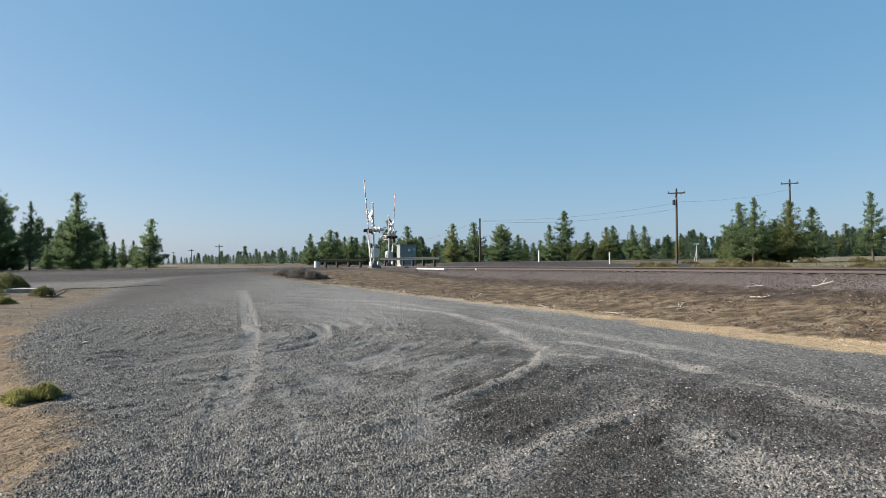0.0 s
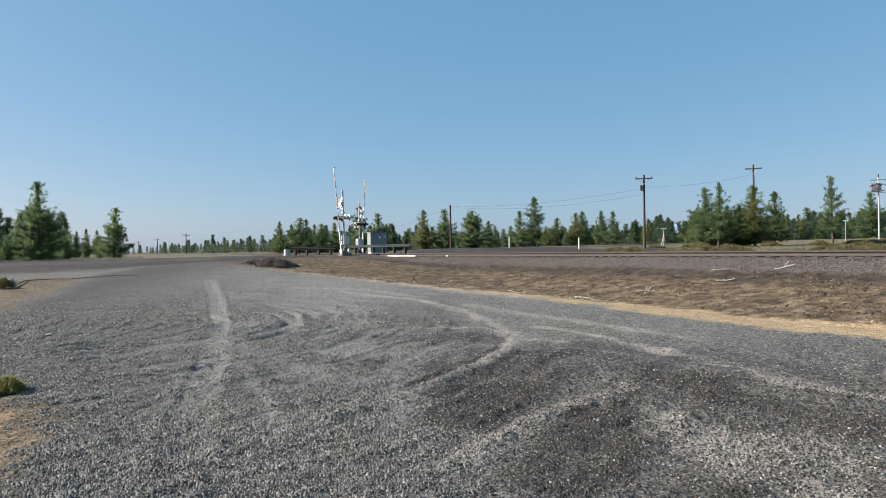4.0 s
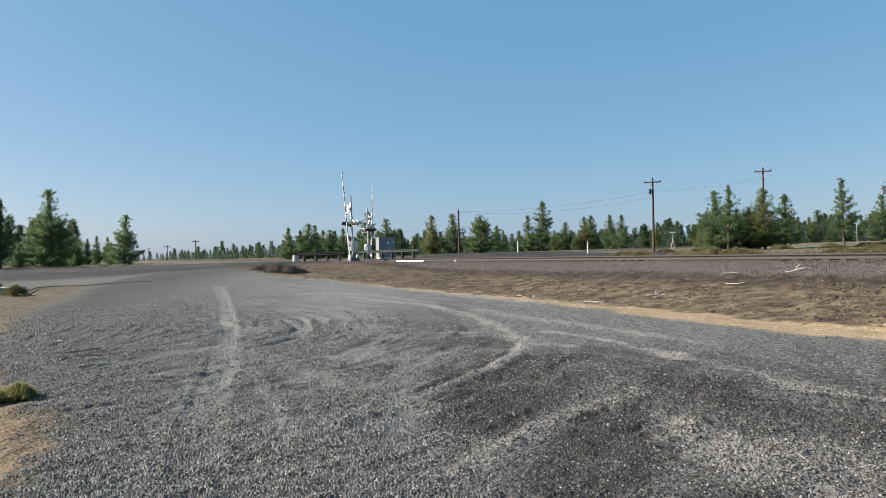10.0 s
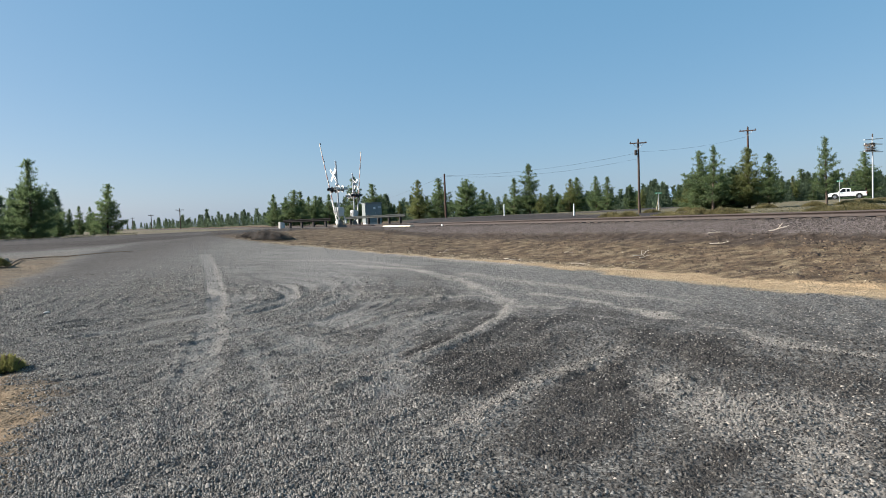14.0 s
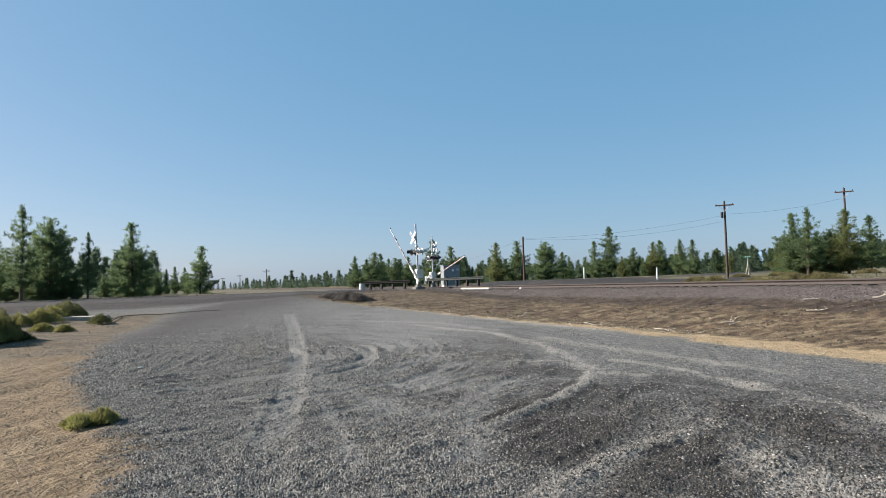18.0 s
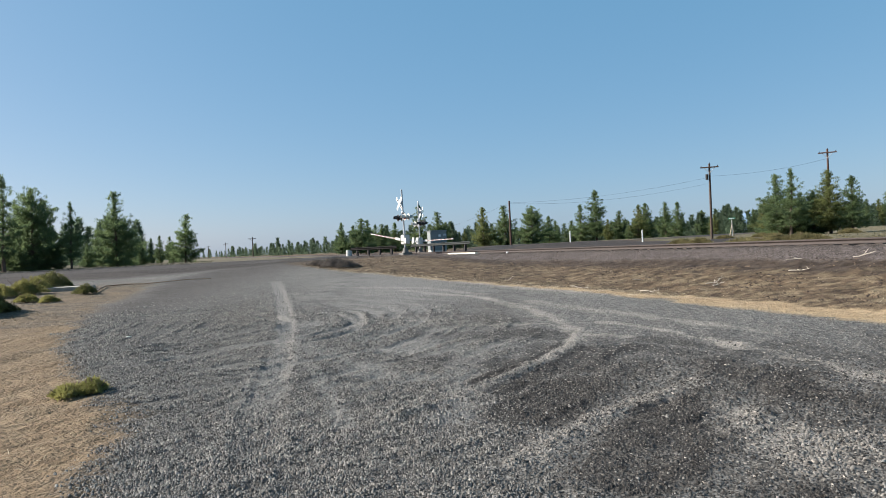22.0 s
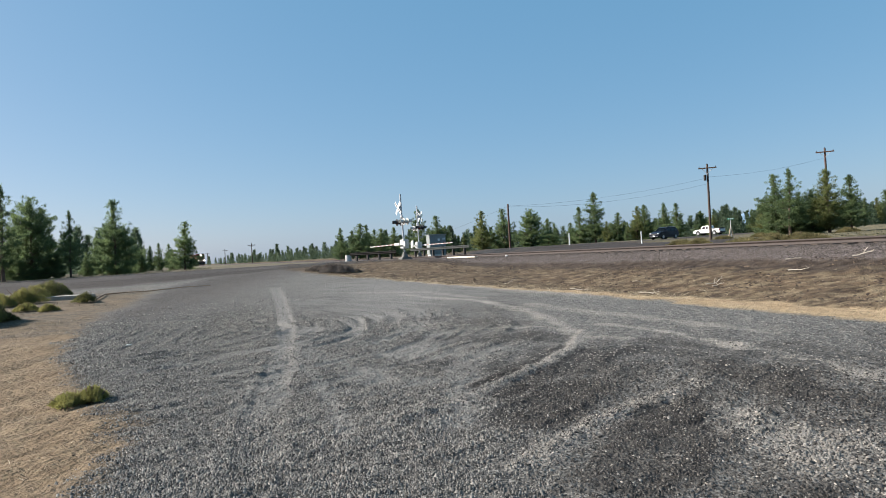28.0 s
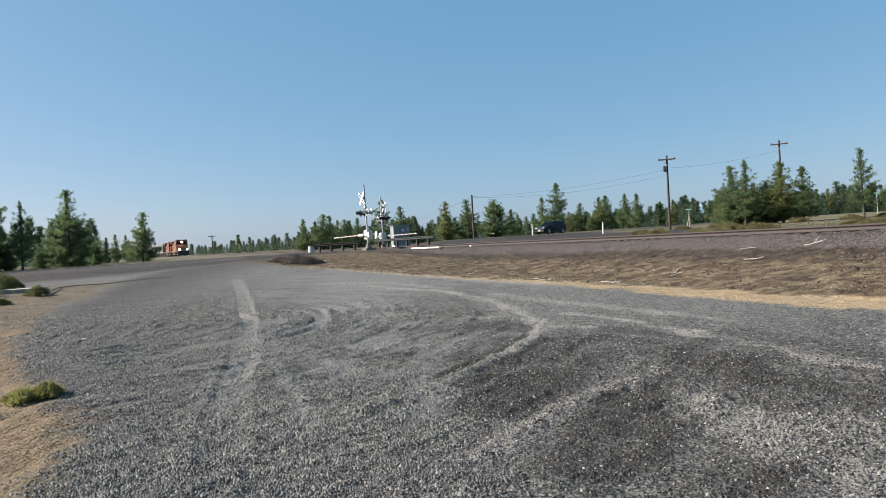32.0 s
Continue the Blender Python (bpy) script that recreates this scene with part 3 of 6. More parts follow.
# ---- loose stones ----
def island_material(name, stops, rough=0.9):
    m = bpy.data.materials.new(name)
    m.use_nodes = True
    n, l = m.node_tree.nodes, m.node_tree.links
    b = n["Principled BSDF"]
    b.inputs["Roughness"].default_value = rough
    b.inputs["Specular IOR Level"].default_value = 0.25
    geo = n.new("ShaderNodeNewGeometry")
    ramp = n.new("ShaderNodeValToRGB")
    for k, (pos, col) in enumerate(stops):
        e = ramp.color_ramp.elements[k] if k < 2 else ramp.color_ramp.elements.new(pos)
        e.position, e.color = pos, (*col, 1)
    l.new(geo.outputs["Random Per Island"], ramp.inputs["Fac"])
    tc = n.new("ShaderNodeTexCoord")
    noi = n.new("ShaderNodeTexNoise")
    noi.inputs["Scale"].default_value, noi.inputs["Detail"].default_value = 70.0, 3.0
    l.new(tc.outputs["Object"], noi.inputs["Vector"])
    mr = n.new("ShaderNodeMapRange")
    mr.inputs["To Min"].default_value, mr.inputs["To Max"].default_value = 0.7, 1.3
    l.new(noi.outputs["Fac"], mr.inputs["Value"])
    mul = n.new("ShaderNodeVectorMath")
    mul.operation = "SCALE"
    l.new(ramp.outputs["Color"], mul.inputs[0])
    l.new(mr.outputs[0], mul.inputs["Scale"])
    l.new(mul.outputs[0], b.inputs["Base Color"])
    return m


ROOF = np.array([(-1, -0.8, -1), (1, -0.9, -1), (0.9, 1, -1), (-0.9, 0.9, -1), (-0.55, 0.1, 0.7), (0.6, -0.1, 0.7)], float) * 0.5
ROOF_T = np.array([(0, 1, 5), (0, 5, 4), (1, 2, 5), (2, 3, 4), (2, 4, 5), (3, 0, 4)])


def stones(name, x, y, size, material, label, seed, sink=0.25, flat=1.0):
    """Broken stones, each a rough wedge turned and tilted its own way."""
    rng = np.random.default_rng(seed)
    k = len(x)
    v = ROOF[None] * rng.uniform(0.75, 1.25, (k, 1, 3)) * size[:, None, None]
    v = v + rng.normal(0, 0.10, (k, 6, 3)) * size[:, None, None]
    a, t = rng.uniform(0, 6.283, k), rng.normal(0, 0.35, k)
    ct, st = np.cos(t)[:, None], np.sin(t)[:, None]
    yy, zz = v[..., 1] * ct - v[..., 2] * st, v[..., 1] * st + v[..., 2] * ct
    ca, sa = np.cos(a)[:, None], np.sin(a)[:, None]
    xx = v[..., 0] * ca - yy * sa
    yy = v[..., 0] * sa + yy * ca
    z0 = surface(x, y) + size * (0.5 - sink) * 0.9 * flat
    out = np.stack([xx + x[:, None], yy + y[:, None], zz * flat + z0[:, None]], -1).reshape(-1, 3)
    f = (ROOF_T[None] + 6 * np.arange(k)[:, None, None]).reshape(-1, 3)
    return tagged(new(name, np_mesh(name, out, f, material)), label, kind="stuff")


def strewn(step, r0, r1, a0, a1, grow_from, rng):
    """Places on a shaken net round the lot's middle, wider apart farther off."""
    xs, ys, gaps = [], [], []
    r = r0
    while r < r1:
        d = step * max(1.0, r / grow_from)
        a = np.arange(radians(a0), radians(a1), d / r)
        rr = r + d * rng.uniform(-0.5, 0.5, len(a))
        a = a + d / r * rng.uniform(-0.5, 0.5, len(a))
        xs.append(rr * np.sin(a))
        ys.append(rr * np.cos(a))
        gaps.append(np.full(len(a), d))
        r += d
    return np.concatenate(xs), np.concatenate(ys), np.concatenate(gaps)


def scatter_lot():
    rng = np.random.default_rng(77)
    x, y, gap = (np.concatenate(q) for q in zip(strewn(0.0178, 3.4, 18.0, -42, 43, 8.5, rng), strewn(0.034, 15.0, 25.0, -40, -10, 18.0, rng)))
    dk, pa, co, sm = lot_masks(x, y)
    ba, so, sa, di, ro, ap, li, md = zones(x, y)
    r = np.hypot(x, y)
    heaped = 0.35 + 0.65 * sstep(-0.14, 0.12, swing(x, y) + 0.25 * (fbm(x, y, 3.0, 79) - 0.5) + np.interp(r, [6, 8, 12, 17], [0.25, 0.10, 0.02, 0.0]))
    want = np.clip((1.3 * co - 0.10) * heaped + 0.3 * pa, 0.04, 1) * (1 - di) ** 1.5 * (1 - sa) * (1 - so)
    want *= np.maximum(np.interp(r, [10, 14, 18], [1.0, 0.7, 0.06]), np.interp(r, [14, 18, 25], [1.0, 0.75, 0.05]) * sstep(-3.5, -5.5, x))
    keep = rng.random(len(x)) < want
    x, y, gap = x[keep], y[keep], gap[keep]
    low = np.interp(swing(x, y), [-0.15, 0.1], [0.72, 1.0])
    big = np.where(rng.random(len(x)) < 0.07, 1.45, 1.0)
    low = low * np.interp(np.hypot(x, y), [7, 11, 18], [1.0, 0.8, 0.72])
    return x, y, gap * low * big * (0.6 + 0.75 * rng.random(len(x)) ** 1.5)


def scatter_grit():
    rng = np.random.default_rng(70)
    x, y, gap = strewn(0.0165, 3.4, 9.5, -6, 43, 5.0, rng)
    dk, pa, co, sm = lot_masks(x, y)
    sa, so = zones(x, y)[2], zones(x, y)[1]
    keep = rng.random(len(x)) < np.clip(0.20 + 0.7 * dk, 0, 1) * sstep(9.5, 7.5, np.hypot(x, y)) * (1 - sa) * (1 - so) * (1 - 0.8 * co) * sstep(0.0, 0.8, x)
    x, y, gap = x[keep], y[keep], gap[keep]
    return x, y, gap * (0.6 + 0.6 * rng.random(len(x)) ** 2)


def scatter_pale():
    """Larger pale stones lying loose on the dark fines."""
    rng = np.random.default_rng(72)
    k = 26000
    r, a = np.sqrt(rng.uniform(3.4**2, 11.0**2, k)), np.radians(rng.uniform(2, 43, k))
    x, y = r * np.sin(a), r * np.cos(a)
    dk, pa, co, sm = lot_masks(x, y)
    sa, so = zones(x, y)[2], zones(x, y)[1]
    keep = rng.random(k) < np.clip(0.05 + 1.0 * pa + 0.65 * sstep(1.6, 3.0, x) * sstep(6.5, 4.5, y) * (1 - dk), 0, 1) * (1 - sa) * (1 - so)
    return x[keep], y[keep], 0.011 + 0.018 * rng.random(keep.sum()) ** 1.7


M_GRAVEL = island_material("crushed_grey_stone", [(0.0, (0.040, 0.037, 0.033)), (1.0, (0.255, 0.238, 0.213)), (0.5, (0.132, 0.122, 0.110)), (0.9, (0.195, 0.182, 0.163))])
M_GRIT = island_material("dark_stone_grit", [(0.0, (0.0192, 0.0172, 0.0153)), (1.0, (0.122, 0.11, 0.097)), (0.7, (0.0515, 0.0459, 0.0405))])
stones("dark_grit", *scatter_grit(), M_GRIT, "fine dark grit turned up on the gravel lot", 71, 0.2, 0.8)
M_BALLAST = island_material("brown_ballast_stone", [(0.0, (0.0344, 0.026, 0.023)), (1.0, (0.145, 0.123, 0.108)), (0.4, (0.0651, 0.0528, 0.0459)), (0.8, (0.0952, 0.0789, 0.0689))])
M_CLOD = island_material("soil_clods", [(0.0, (0.0268, 0.0183, 0.0138)), (1.0, (0.145, 0.103, 0.0674)), (0.6, (0.0651, 0.0459, 0.0321))])
M_LITTER = island_material("dead_brown_stems", [(0.0, (0.0765, 0.0574, 0.0383)), (1.0, (0.352, 0.283, 0.191)), (0.6, (0.183, 0.142, 0.0952))])
M_STRAW = island_material("dry_straw", [(0.0, (0.21, 0.154, 0.0861)), (1.0, (0.593, 0.508, 0.364)), (0.6, (0.401, 0.325, 0.21))])
M_PALESTONE = island_material("pale_loose_stone", [(0.0, (0.131, 0.116, 0.0989)), (1.0, (0.378, 0.336, 0.286)), (0.6, (0.226, 0.2, 0.171))])
stones("pale_stones", *scatter_pale(), M_PALESTONE, "pale loose stones on the dark fines of the lot", 73, 0.3, 0.55)
stones("gravel_stones", *scatter_lot(), M_GRAVEL, "loose crushed grey stones on the gravel lot", 78, 0.1, 1.0)


def scatter_ballast():
    rng = np.random.default_rng(80)
    k = 50000
    s, n = 4 + 66 * rng.random(k) ** 0.8, rng.uniform(1.6, 3.7, k)
    keep = rng.random(k) < np.interp(n, [1.6, 2.0, 3.2, 3.7], [0.5, 1, 0.9, 0.1])
    x, y = track_xy(s[keep], n[keep])
    return x, y, rng.uniform(0.020, 0.043, len(x))


stones("ballast_stones", *scatter_ballast(), M_BALLAST, "brown crushed-stone ballast on the railway bank", 81)


TOE_S, TOE_N = [16, 23, 28, 35, 41, 60], [12.6, 11.6, 10.7, 9.5, 8.6, 8.4]


def scatter_clods():
    rng = np.random.default_rng(83)
    k = 48000
    s = rng.uniform(2, 66, k)
    n = 3.4 + (np.interp(s, TOE_S, TOE_N) - 3.5) * rng.random(k)
    x, y = track_xy(s, n)
    keep = fbm(x, y, 0.8, 84) > rng.uniform(0.36, 0.75, k)
    x, y = x[keep], y[keep]
    return x, y, 0.014 + 0.075 * rng.random(len(x)) ** 3.0


stones("soil_clods", *scatter_clods(), M_CLOD, "dark brown clods of earth on the bank", 85, 0.3, 0.6)


def dirt_bits():
    rng = np.random.default_rng(86)
    r, a = rng.uniform(5, 16, 500), np.radians(rng.uniform(-42, -26, 500))
    x, y = r * np.sin(a), r * np.cos(a)
    di = zones(x, y)[3]
    keep = (di > 0.5) & (rng.random(500) < 0.35)
    return x[keep], y[keep], 0.006 + 0.018 * rng.random(keep.sum()) ** 3


stones("dirt_pebbles", *dirt_bits(), M_CLOD, "small brown pebbles on the sandy dirt", 87, 0.3, 0.6)


def blades(name, x, y, length, width, lift, material, label, seed, z=None):
    """Thin straw or grass blades: lift 0 lies flat, 1 stands up."""
    rng = np.random.default_rng(seed)
    k = len(x)
    a = rng.uniform(0, 6.283, k)
    up = np.clip(lift + rng.normal(0, 0.12, k), 0.02, 1.2)
    d = np.stack([np.cos(a) * np.cos(up * 1.45), np.sin(a) * np.cos(up * 1.45), np.sin(up * 1.45)], -1)
    sd = np.stack([-np.sin(a), np.cos(a), 0 * a], -1) * (width / 2)[:, None]
    o = np.stack([x, y, (surface(x, y) if z is None else z) + 0.004], -1)
    mid = o + d * (length * 0.55)[:, None] + np.array([0, 0, 0.006])
    tip = o + d * length[:, None] + np.stack([np.cos(a), np.sin(a), 0 * a], -1) * (0.18 * length)[:, None]
    v = np.stack([o - sd, o + sd, mid + sd * 0.8, mid - sd * 0.8, tip], 1).reshape(-1, 3)
    b = 5 * np.arange(k)
    f = np.concatenate([np.stack([b, b + 1, b + 2], -1), np.stack([b, b + 2, b + 3], -1), np.stack([b + 3, b + 2, b + 4], -1)])
    return tagged(new(name, np_mesh(name, v, f, material)), label, kind="stuff")


def straw_spots():
    rng = np.random.default_rng(90)
    s1 = rng.uniform(8, 64, 2600)
    n1 = 4.8 + (np.interp(s1, TOE_S, TOE_N) - 5.0) * rng.random(2600)
    s2 = rng.uniform(20, 42, 5200)
    n2 = np.interp(s2, TOE_S, TOE_N) + rng.normal(-0.05, 0.30, 5200)
    x, y = track_xy(np.r_[s1, s2], np.r_[n1, n2])
    keep = np.r_[fbm(x[:2600], y[:2600], 0.8, 92) > rng.uniform(0.45, 0.65, 2600), fbm(x[2600:], y[2600:], 1.5, 97) > 0.45]
    x, y = x[keep], y[keep]
    k = len(x)
    return x, y, 0.05 + 0.20 * rng.random(k) ** 3, 0.007 + 0.010 * rng.random(k)


_x, _y, _l, _w = straw_spots()
blades("bank_straw", _x, _y, _l, _w, 0.06, M_STRAW, "dry straw and twigs strewn on the bank", 93)
_rng = np.random.default_rng(94)
_r, _a = _rng.uniform(5.5, 13, 260), np.radians(_rng.uniform(-37, -27, 260))
_x, _y = _r * np.sin(_a), _r * np.cos(_a)
_k = (zones(_x, _y)[3] > 0.4) & (fbm(_x, _y, 1.5, 95) > 0.5)
blades("dirt_straw", _x[_k], _y[_k], 0.05 + 0.18 * _rng.random(_k.sum()) ** 2, np.full(_k.sum(), 0.006), 0.12, M_STRAW, "short dry straw on the sandy dirt", 96)


# ---- pines ----
def pine_meshes(seed, h, w, clear, gap=0.30, taper=0.85, per=8, blade=0.225, step=0.25, needles=None):
    rng = np.random.default_rng(seed)
    lean = rng.normal(0, 0.012, 2)
    zs = np.linspace(0, h, 9)
    r0 = 0.012 * h + 0.04
    cx, cy = lean[0] * zs + 0.03 * np.sin(zs), lean[1] * zs
    seg, verts, faces = 7, [], []
    for k, z in enumerate(zs):
        rr = max(0.015, r0 * (1 - z / h) ** 0.8)
        for j in range(seg):
            a = 2 * math.pi * j / seg
            verts.append((cx[k] + rr * math.cos(a), cy[k] + rr * math.sin(a), z - 0.05 * (k == 0)))
    for k in range(len(zs) - 1):
        for j in range(seg):
            p, q = k * seg + j, k * seg + (j + 1) % seg
            faces += [(p, q, q + seg), (p, q + seg, p + seg)]
    tv = []
    z = clear
    turn = rng.uniform(0, 6.28)
    ph = rng.uniform(0, 6.28, 3)
    while z < h - 0.08:
        f = (z - clear) / (h - clear)
        reach = w * (1 - f) ** taper * min(1.0, 0.6 + 2.2 * f) + 0.10
        turn += 2.4 + rng.normal(0, 0.35)
        lump = 1 + 0.22 * math.sin(2 * turn + ph[0] + 1.3 * z) + 0.18 * math.sin(z * 2.1 + ph[1])
        ln = reach * rng.uniform(0.62, 1.1) * lump
        rise = ln * (0.02 + 0.65 * f + rng.normal(0, 0.14))
        o = np.array([np.interp(z, zs, cx), np.interp(z, zs, cy), z])
        out = np.array([math.cos(turn), math.sin(turn), 0.0])
        d = out * ln + np.array([0, 0, rise])
        i0 = len(verts)
        t = 0.010 + 0.010 * ln
        side = np.array([-math.sin(turn), math.cos(turn), 0]) * t
        verts += [tuple(o + side), tuple(o - side), tuple(o + np.array([0, 0, 1.6 * t])), tuple(o + d)]
        faces += [(i0, i0 + 1, i0 + 3), (i0 + 1, i0 + 2, i0 + 3), (i0 + 2, i0, i0 + 3)]
        m = max(2, int(ln / step))
        for q in np.linspace(0.34 if ln > 0.7 else 0.1, 1.0, m):
            wide = 0.34 * ln * q * (1.2 - q)
            for side_k in (-1, 0, 1) if (ln > 0.5 and q < 0.97) else (0,):
                if rng.random() < 0.15:
                    continue
                c = o + d * q + np.array([0, 0, 0.16 * ln * q * q])
                c = c + np.array([-math.sin(turn), math.cos(turn), 0]) * side_k * (wide + 0.04) + np.array([0, 0, -0.05 * abs(side_k)])
                tv.append((*(c + rng.normal(0, 0.06, 3)), *(d / ln)))
        z += gap / per * rng.uniform(0.6, 1.4) * (0.9 + 0.5 * f)
    for z in np.linspace(h - 0.7, h + 0.10, 7):
        tv.append((np.interp(z, zs, cx), np.interp(z, zs, cy), z, 0, 0, 1))
    tv = np.array(tv)
    nb = 19
    base = np.repeat(tv[:, :3], nb, 0)
    way = np.repeat(tv[:, 3:], nb, 0)
    base = base + rng.normal(0, 0.085, base.shape)
    dirs = rng.normal(0, 0.8, base.shape) + way * 0.8 + np.array([0, 0, 0.7])
    dirs /= np.linalg.norm(dirs, axis=1, keepdims=True)
    ln = blade * rng.uniform(0.6, 1.2, (len(base), 1))
    sd = np.cross(dirs, rng.normal(0, 1, base.shape))
    sd /= np.linalg.norm(sd, axis=1, keepdims=True)
    sd *= blade * 0.12
    v = np.stack([base - sd - 0.3 * ln * dirs, base + sd - 0.3 * ln * dirs, base + 0.7 * ln * dirs], 1).reshape(-1, 3)
    fcs = np.arange(len(v)).reshape(-1, 3)
    return np_mesh("trunk", verts, faces, M_BARK, True), np_mesh("crown", v, fcs, needles or M_NEEDLE)


def pine(meshes, m, label, group):
    t = thing("pine_tree", m, label, "tree", group)
    part("trunk", meshes[0], None, t)
    part("crown", meshes[1], None, t)
    return t


# each pattern is 7 m high and scaled to its tree
PINES = {
    "full": [pine_meshes(11, 7, 2.35, 0.15, 0.30, 1.0, 6.5), pine_meshes(12, 7, 2.1, 0.2, 0.31, 0.9, 6.5), pine_meshes(13, 7, 2.2, 0.3, 0.32, 0.85, 6)],
    "tall": [pine_meshes(21, 7, 1.6, 1.5, 0.42, 0.75, 4.6), pine_meshes(22, 7, 1.55, 1.0, 0.42, 0.8, 4.6)],
    "slim": [pine_meshes(31, 7, 1.75, 0.3, 0.33, 0.95, 5.4), pine_meshes(32, 7, 1.5, 0.7, 0.34, 0.85, 5.4), pine_meshes(33, 7, 1.9, 0.2, 0.34, 1.0, 5.4)],
    "round": [pine_meshes(41, 7, 2.7, 0.1, 0.28, 0.6, 7)],
    "olive": [pine_meshes(51, 7, 2.0, 0.9, 0.36, 0.7, 6, needles=M_NEEDLE_OLIVE), pine_meshes(52, 7, 1.9, 0.5, 0.34, 0.85, 5.6, needles=M_NEEDLE_OLIVE)],
}
LABELS = {
    "full": "dense green pine with branches down to the ground",
    "tall": "tall open pine with a bare lower trunk",
    "slim": "slim young green pine among others",
    "round": "broad dark green bushy pine",
    "olive": "yellowish olive-green pine with a thin lower crown",
}
_tree_rng = random.Random(5)


def plant(rows, kinds, group, wide=1.0):
    for k, (x, y, h) in enumerate(rows):
        kind = kinds[k % len(kinds)]
        meshes = PINES[kind][k % len(PINES[kind])]
        g = h / 7
        m = axis_rest(x, y, _tree_rng.uniform(0, 360), -0.05) @ Matrix.Diagonal((wide * g * _tree_rng.uniform(0.92, 1.12), wide * g * _tree_rng.uniform(0.92, 1.12), g, 1))
        pine(meshes, m, LABELS[kind], group)


plant([(-36.7, 47.5, 7.3), (-36.9, 51.0, 6.8), (-41.1, 59.1, 5.8), (-35.2, 53.5, 7.7), (-35.6, 58.0, 7.0), (-32.1, 57.7, 5.7), (-39.0, 75.5, 4.1)],
      ["tall", "tall", "slim", "tall", "round", "tall", "slim"], "pines beyond the side road", 1.08)
plant([(-30.7, 62.9, 6.9), (-37.6, 84.0, 2.8), (-38.4, 88.0, 3.3), (-35.1, 82.9, 3.4), (-35.6, 87.0, 3.4), (-28.8, 74.6, 5.3)],
      ["full", "slim", "slim", "slim", "slim", "full"], "pines beyond the side road", 1.08)
plant([(-37.2, 49.6, 2.6), (-41.6, 61.2, 3.7), (-44.4, 66.6, 4.5), (-35.4, 55.7, 2.8), (-36.9, 61.8, 4.3), (-34.0, 58.9, 2.3), (-35.7, 67.1, 2.4), (-33.2, 70.6, 2.3), (-37.4, 81.8, 1.9), (-36.3, 91.0, 2.2), (-46.3, 65.3, 2.8), (-46.6, 72.3, 5.8),
       (-40.0, 56.0, 3.2), (-38.5, 64.0, 3.0), (-36.0, 71.0, 3.1), (-33.0, 66.5, 2.6), (-31.0, 68.5, 2.2), (-31.5, 78.0, 2.4)],
      ["full", "round", "full"], "young pines beyond the side road")
plant([(-15.6, 103.8, 4.9), (-14.8, 111.0, 4.7), (-12.8, 104.2, 5.4), (-12.2, 109.3, 5.4), (-11.8, 117.4, 4.9), (-10.2, 111.5, 4.7), (-7.4, 104.7, 4.6), (-2.9, 85.0, 5.9), (-0.4, 95.0, 5.4), (0.7, 105.0, 4.3)],
      ["slim", "slim", "full"], "pines behind the railway crossing", 1.3)
plant([(3.8, 150.0, 3.4), (5.6, 89.8, 5.5), (8.8, 91.6, 5.6), (11.2, 83.3, 4.6), (16.6, 103.7, 4.5), (18.8, 110.4, 4.0), (2.3, 130.0, 2.8), (4.7, 139.9, 3.6), (-10.5, 129.6, 4.1)],
      ["slim", "olive", "full", "round", "full", "slim"], "pines behind the railway crossing", 1.3)
plant([(33.1, 159.1, 8.9), (36.7, 158.2, 12.1), (43.0, 162.4, 7.2), (42.7, 145.0, 7.6), (45.9, 149.7, 8.1), (47.0, 140.2, 7.7), (47.7, 134.8, 7.2), (53.4, 137.2, 5.5), (51.1, 125.0, 4.1), (59.4, 137.7, 5.5), (60.7, 137.2, 5.9), (59.3, 126.8, 4.8)],
      ["slim", "slim", "full", "olive", "full"], "pines behind the highway", 1.3)
plant([(80.6, 126.5, 5.6), (80.2, 122.5, 5.4), (83.5, 124.0, 6.7), (92.5, 124.7, 5.6), (90.5, 119.6, 5.6), (82.7, 106.0, 7.7), (40.4, 144.5, 4.3), (37.7, 151.3, 5.0), (31.9, 165.8, 5.5), (79.5, 115.3, 3.5)],
      ["slim", "olive", "full"], "pines behind the highway", 1.3)
plant([(37.8, 75.0, 6.8), (37.1, 70.9, 7.0), (41.9, 75.1, 4.9), (42.3, 72.6, 6.9), (43.0, 69.8, 5.9), (39.3, 81.0, 4.1), (39.6, 73.8, 4.6)],
      ["full", "tall", "round", "olive", "slim", "olive", "full"], "pines between railway and highway", 1.42)
plant([(46.4, 65.1, 7.0)], ["tall"], "pines between railway and highway", 0.95)


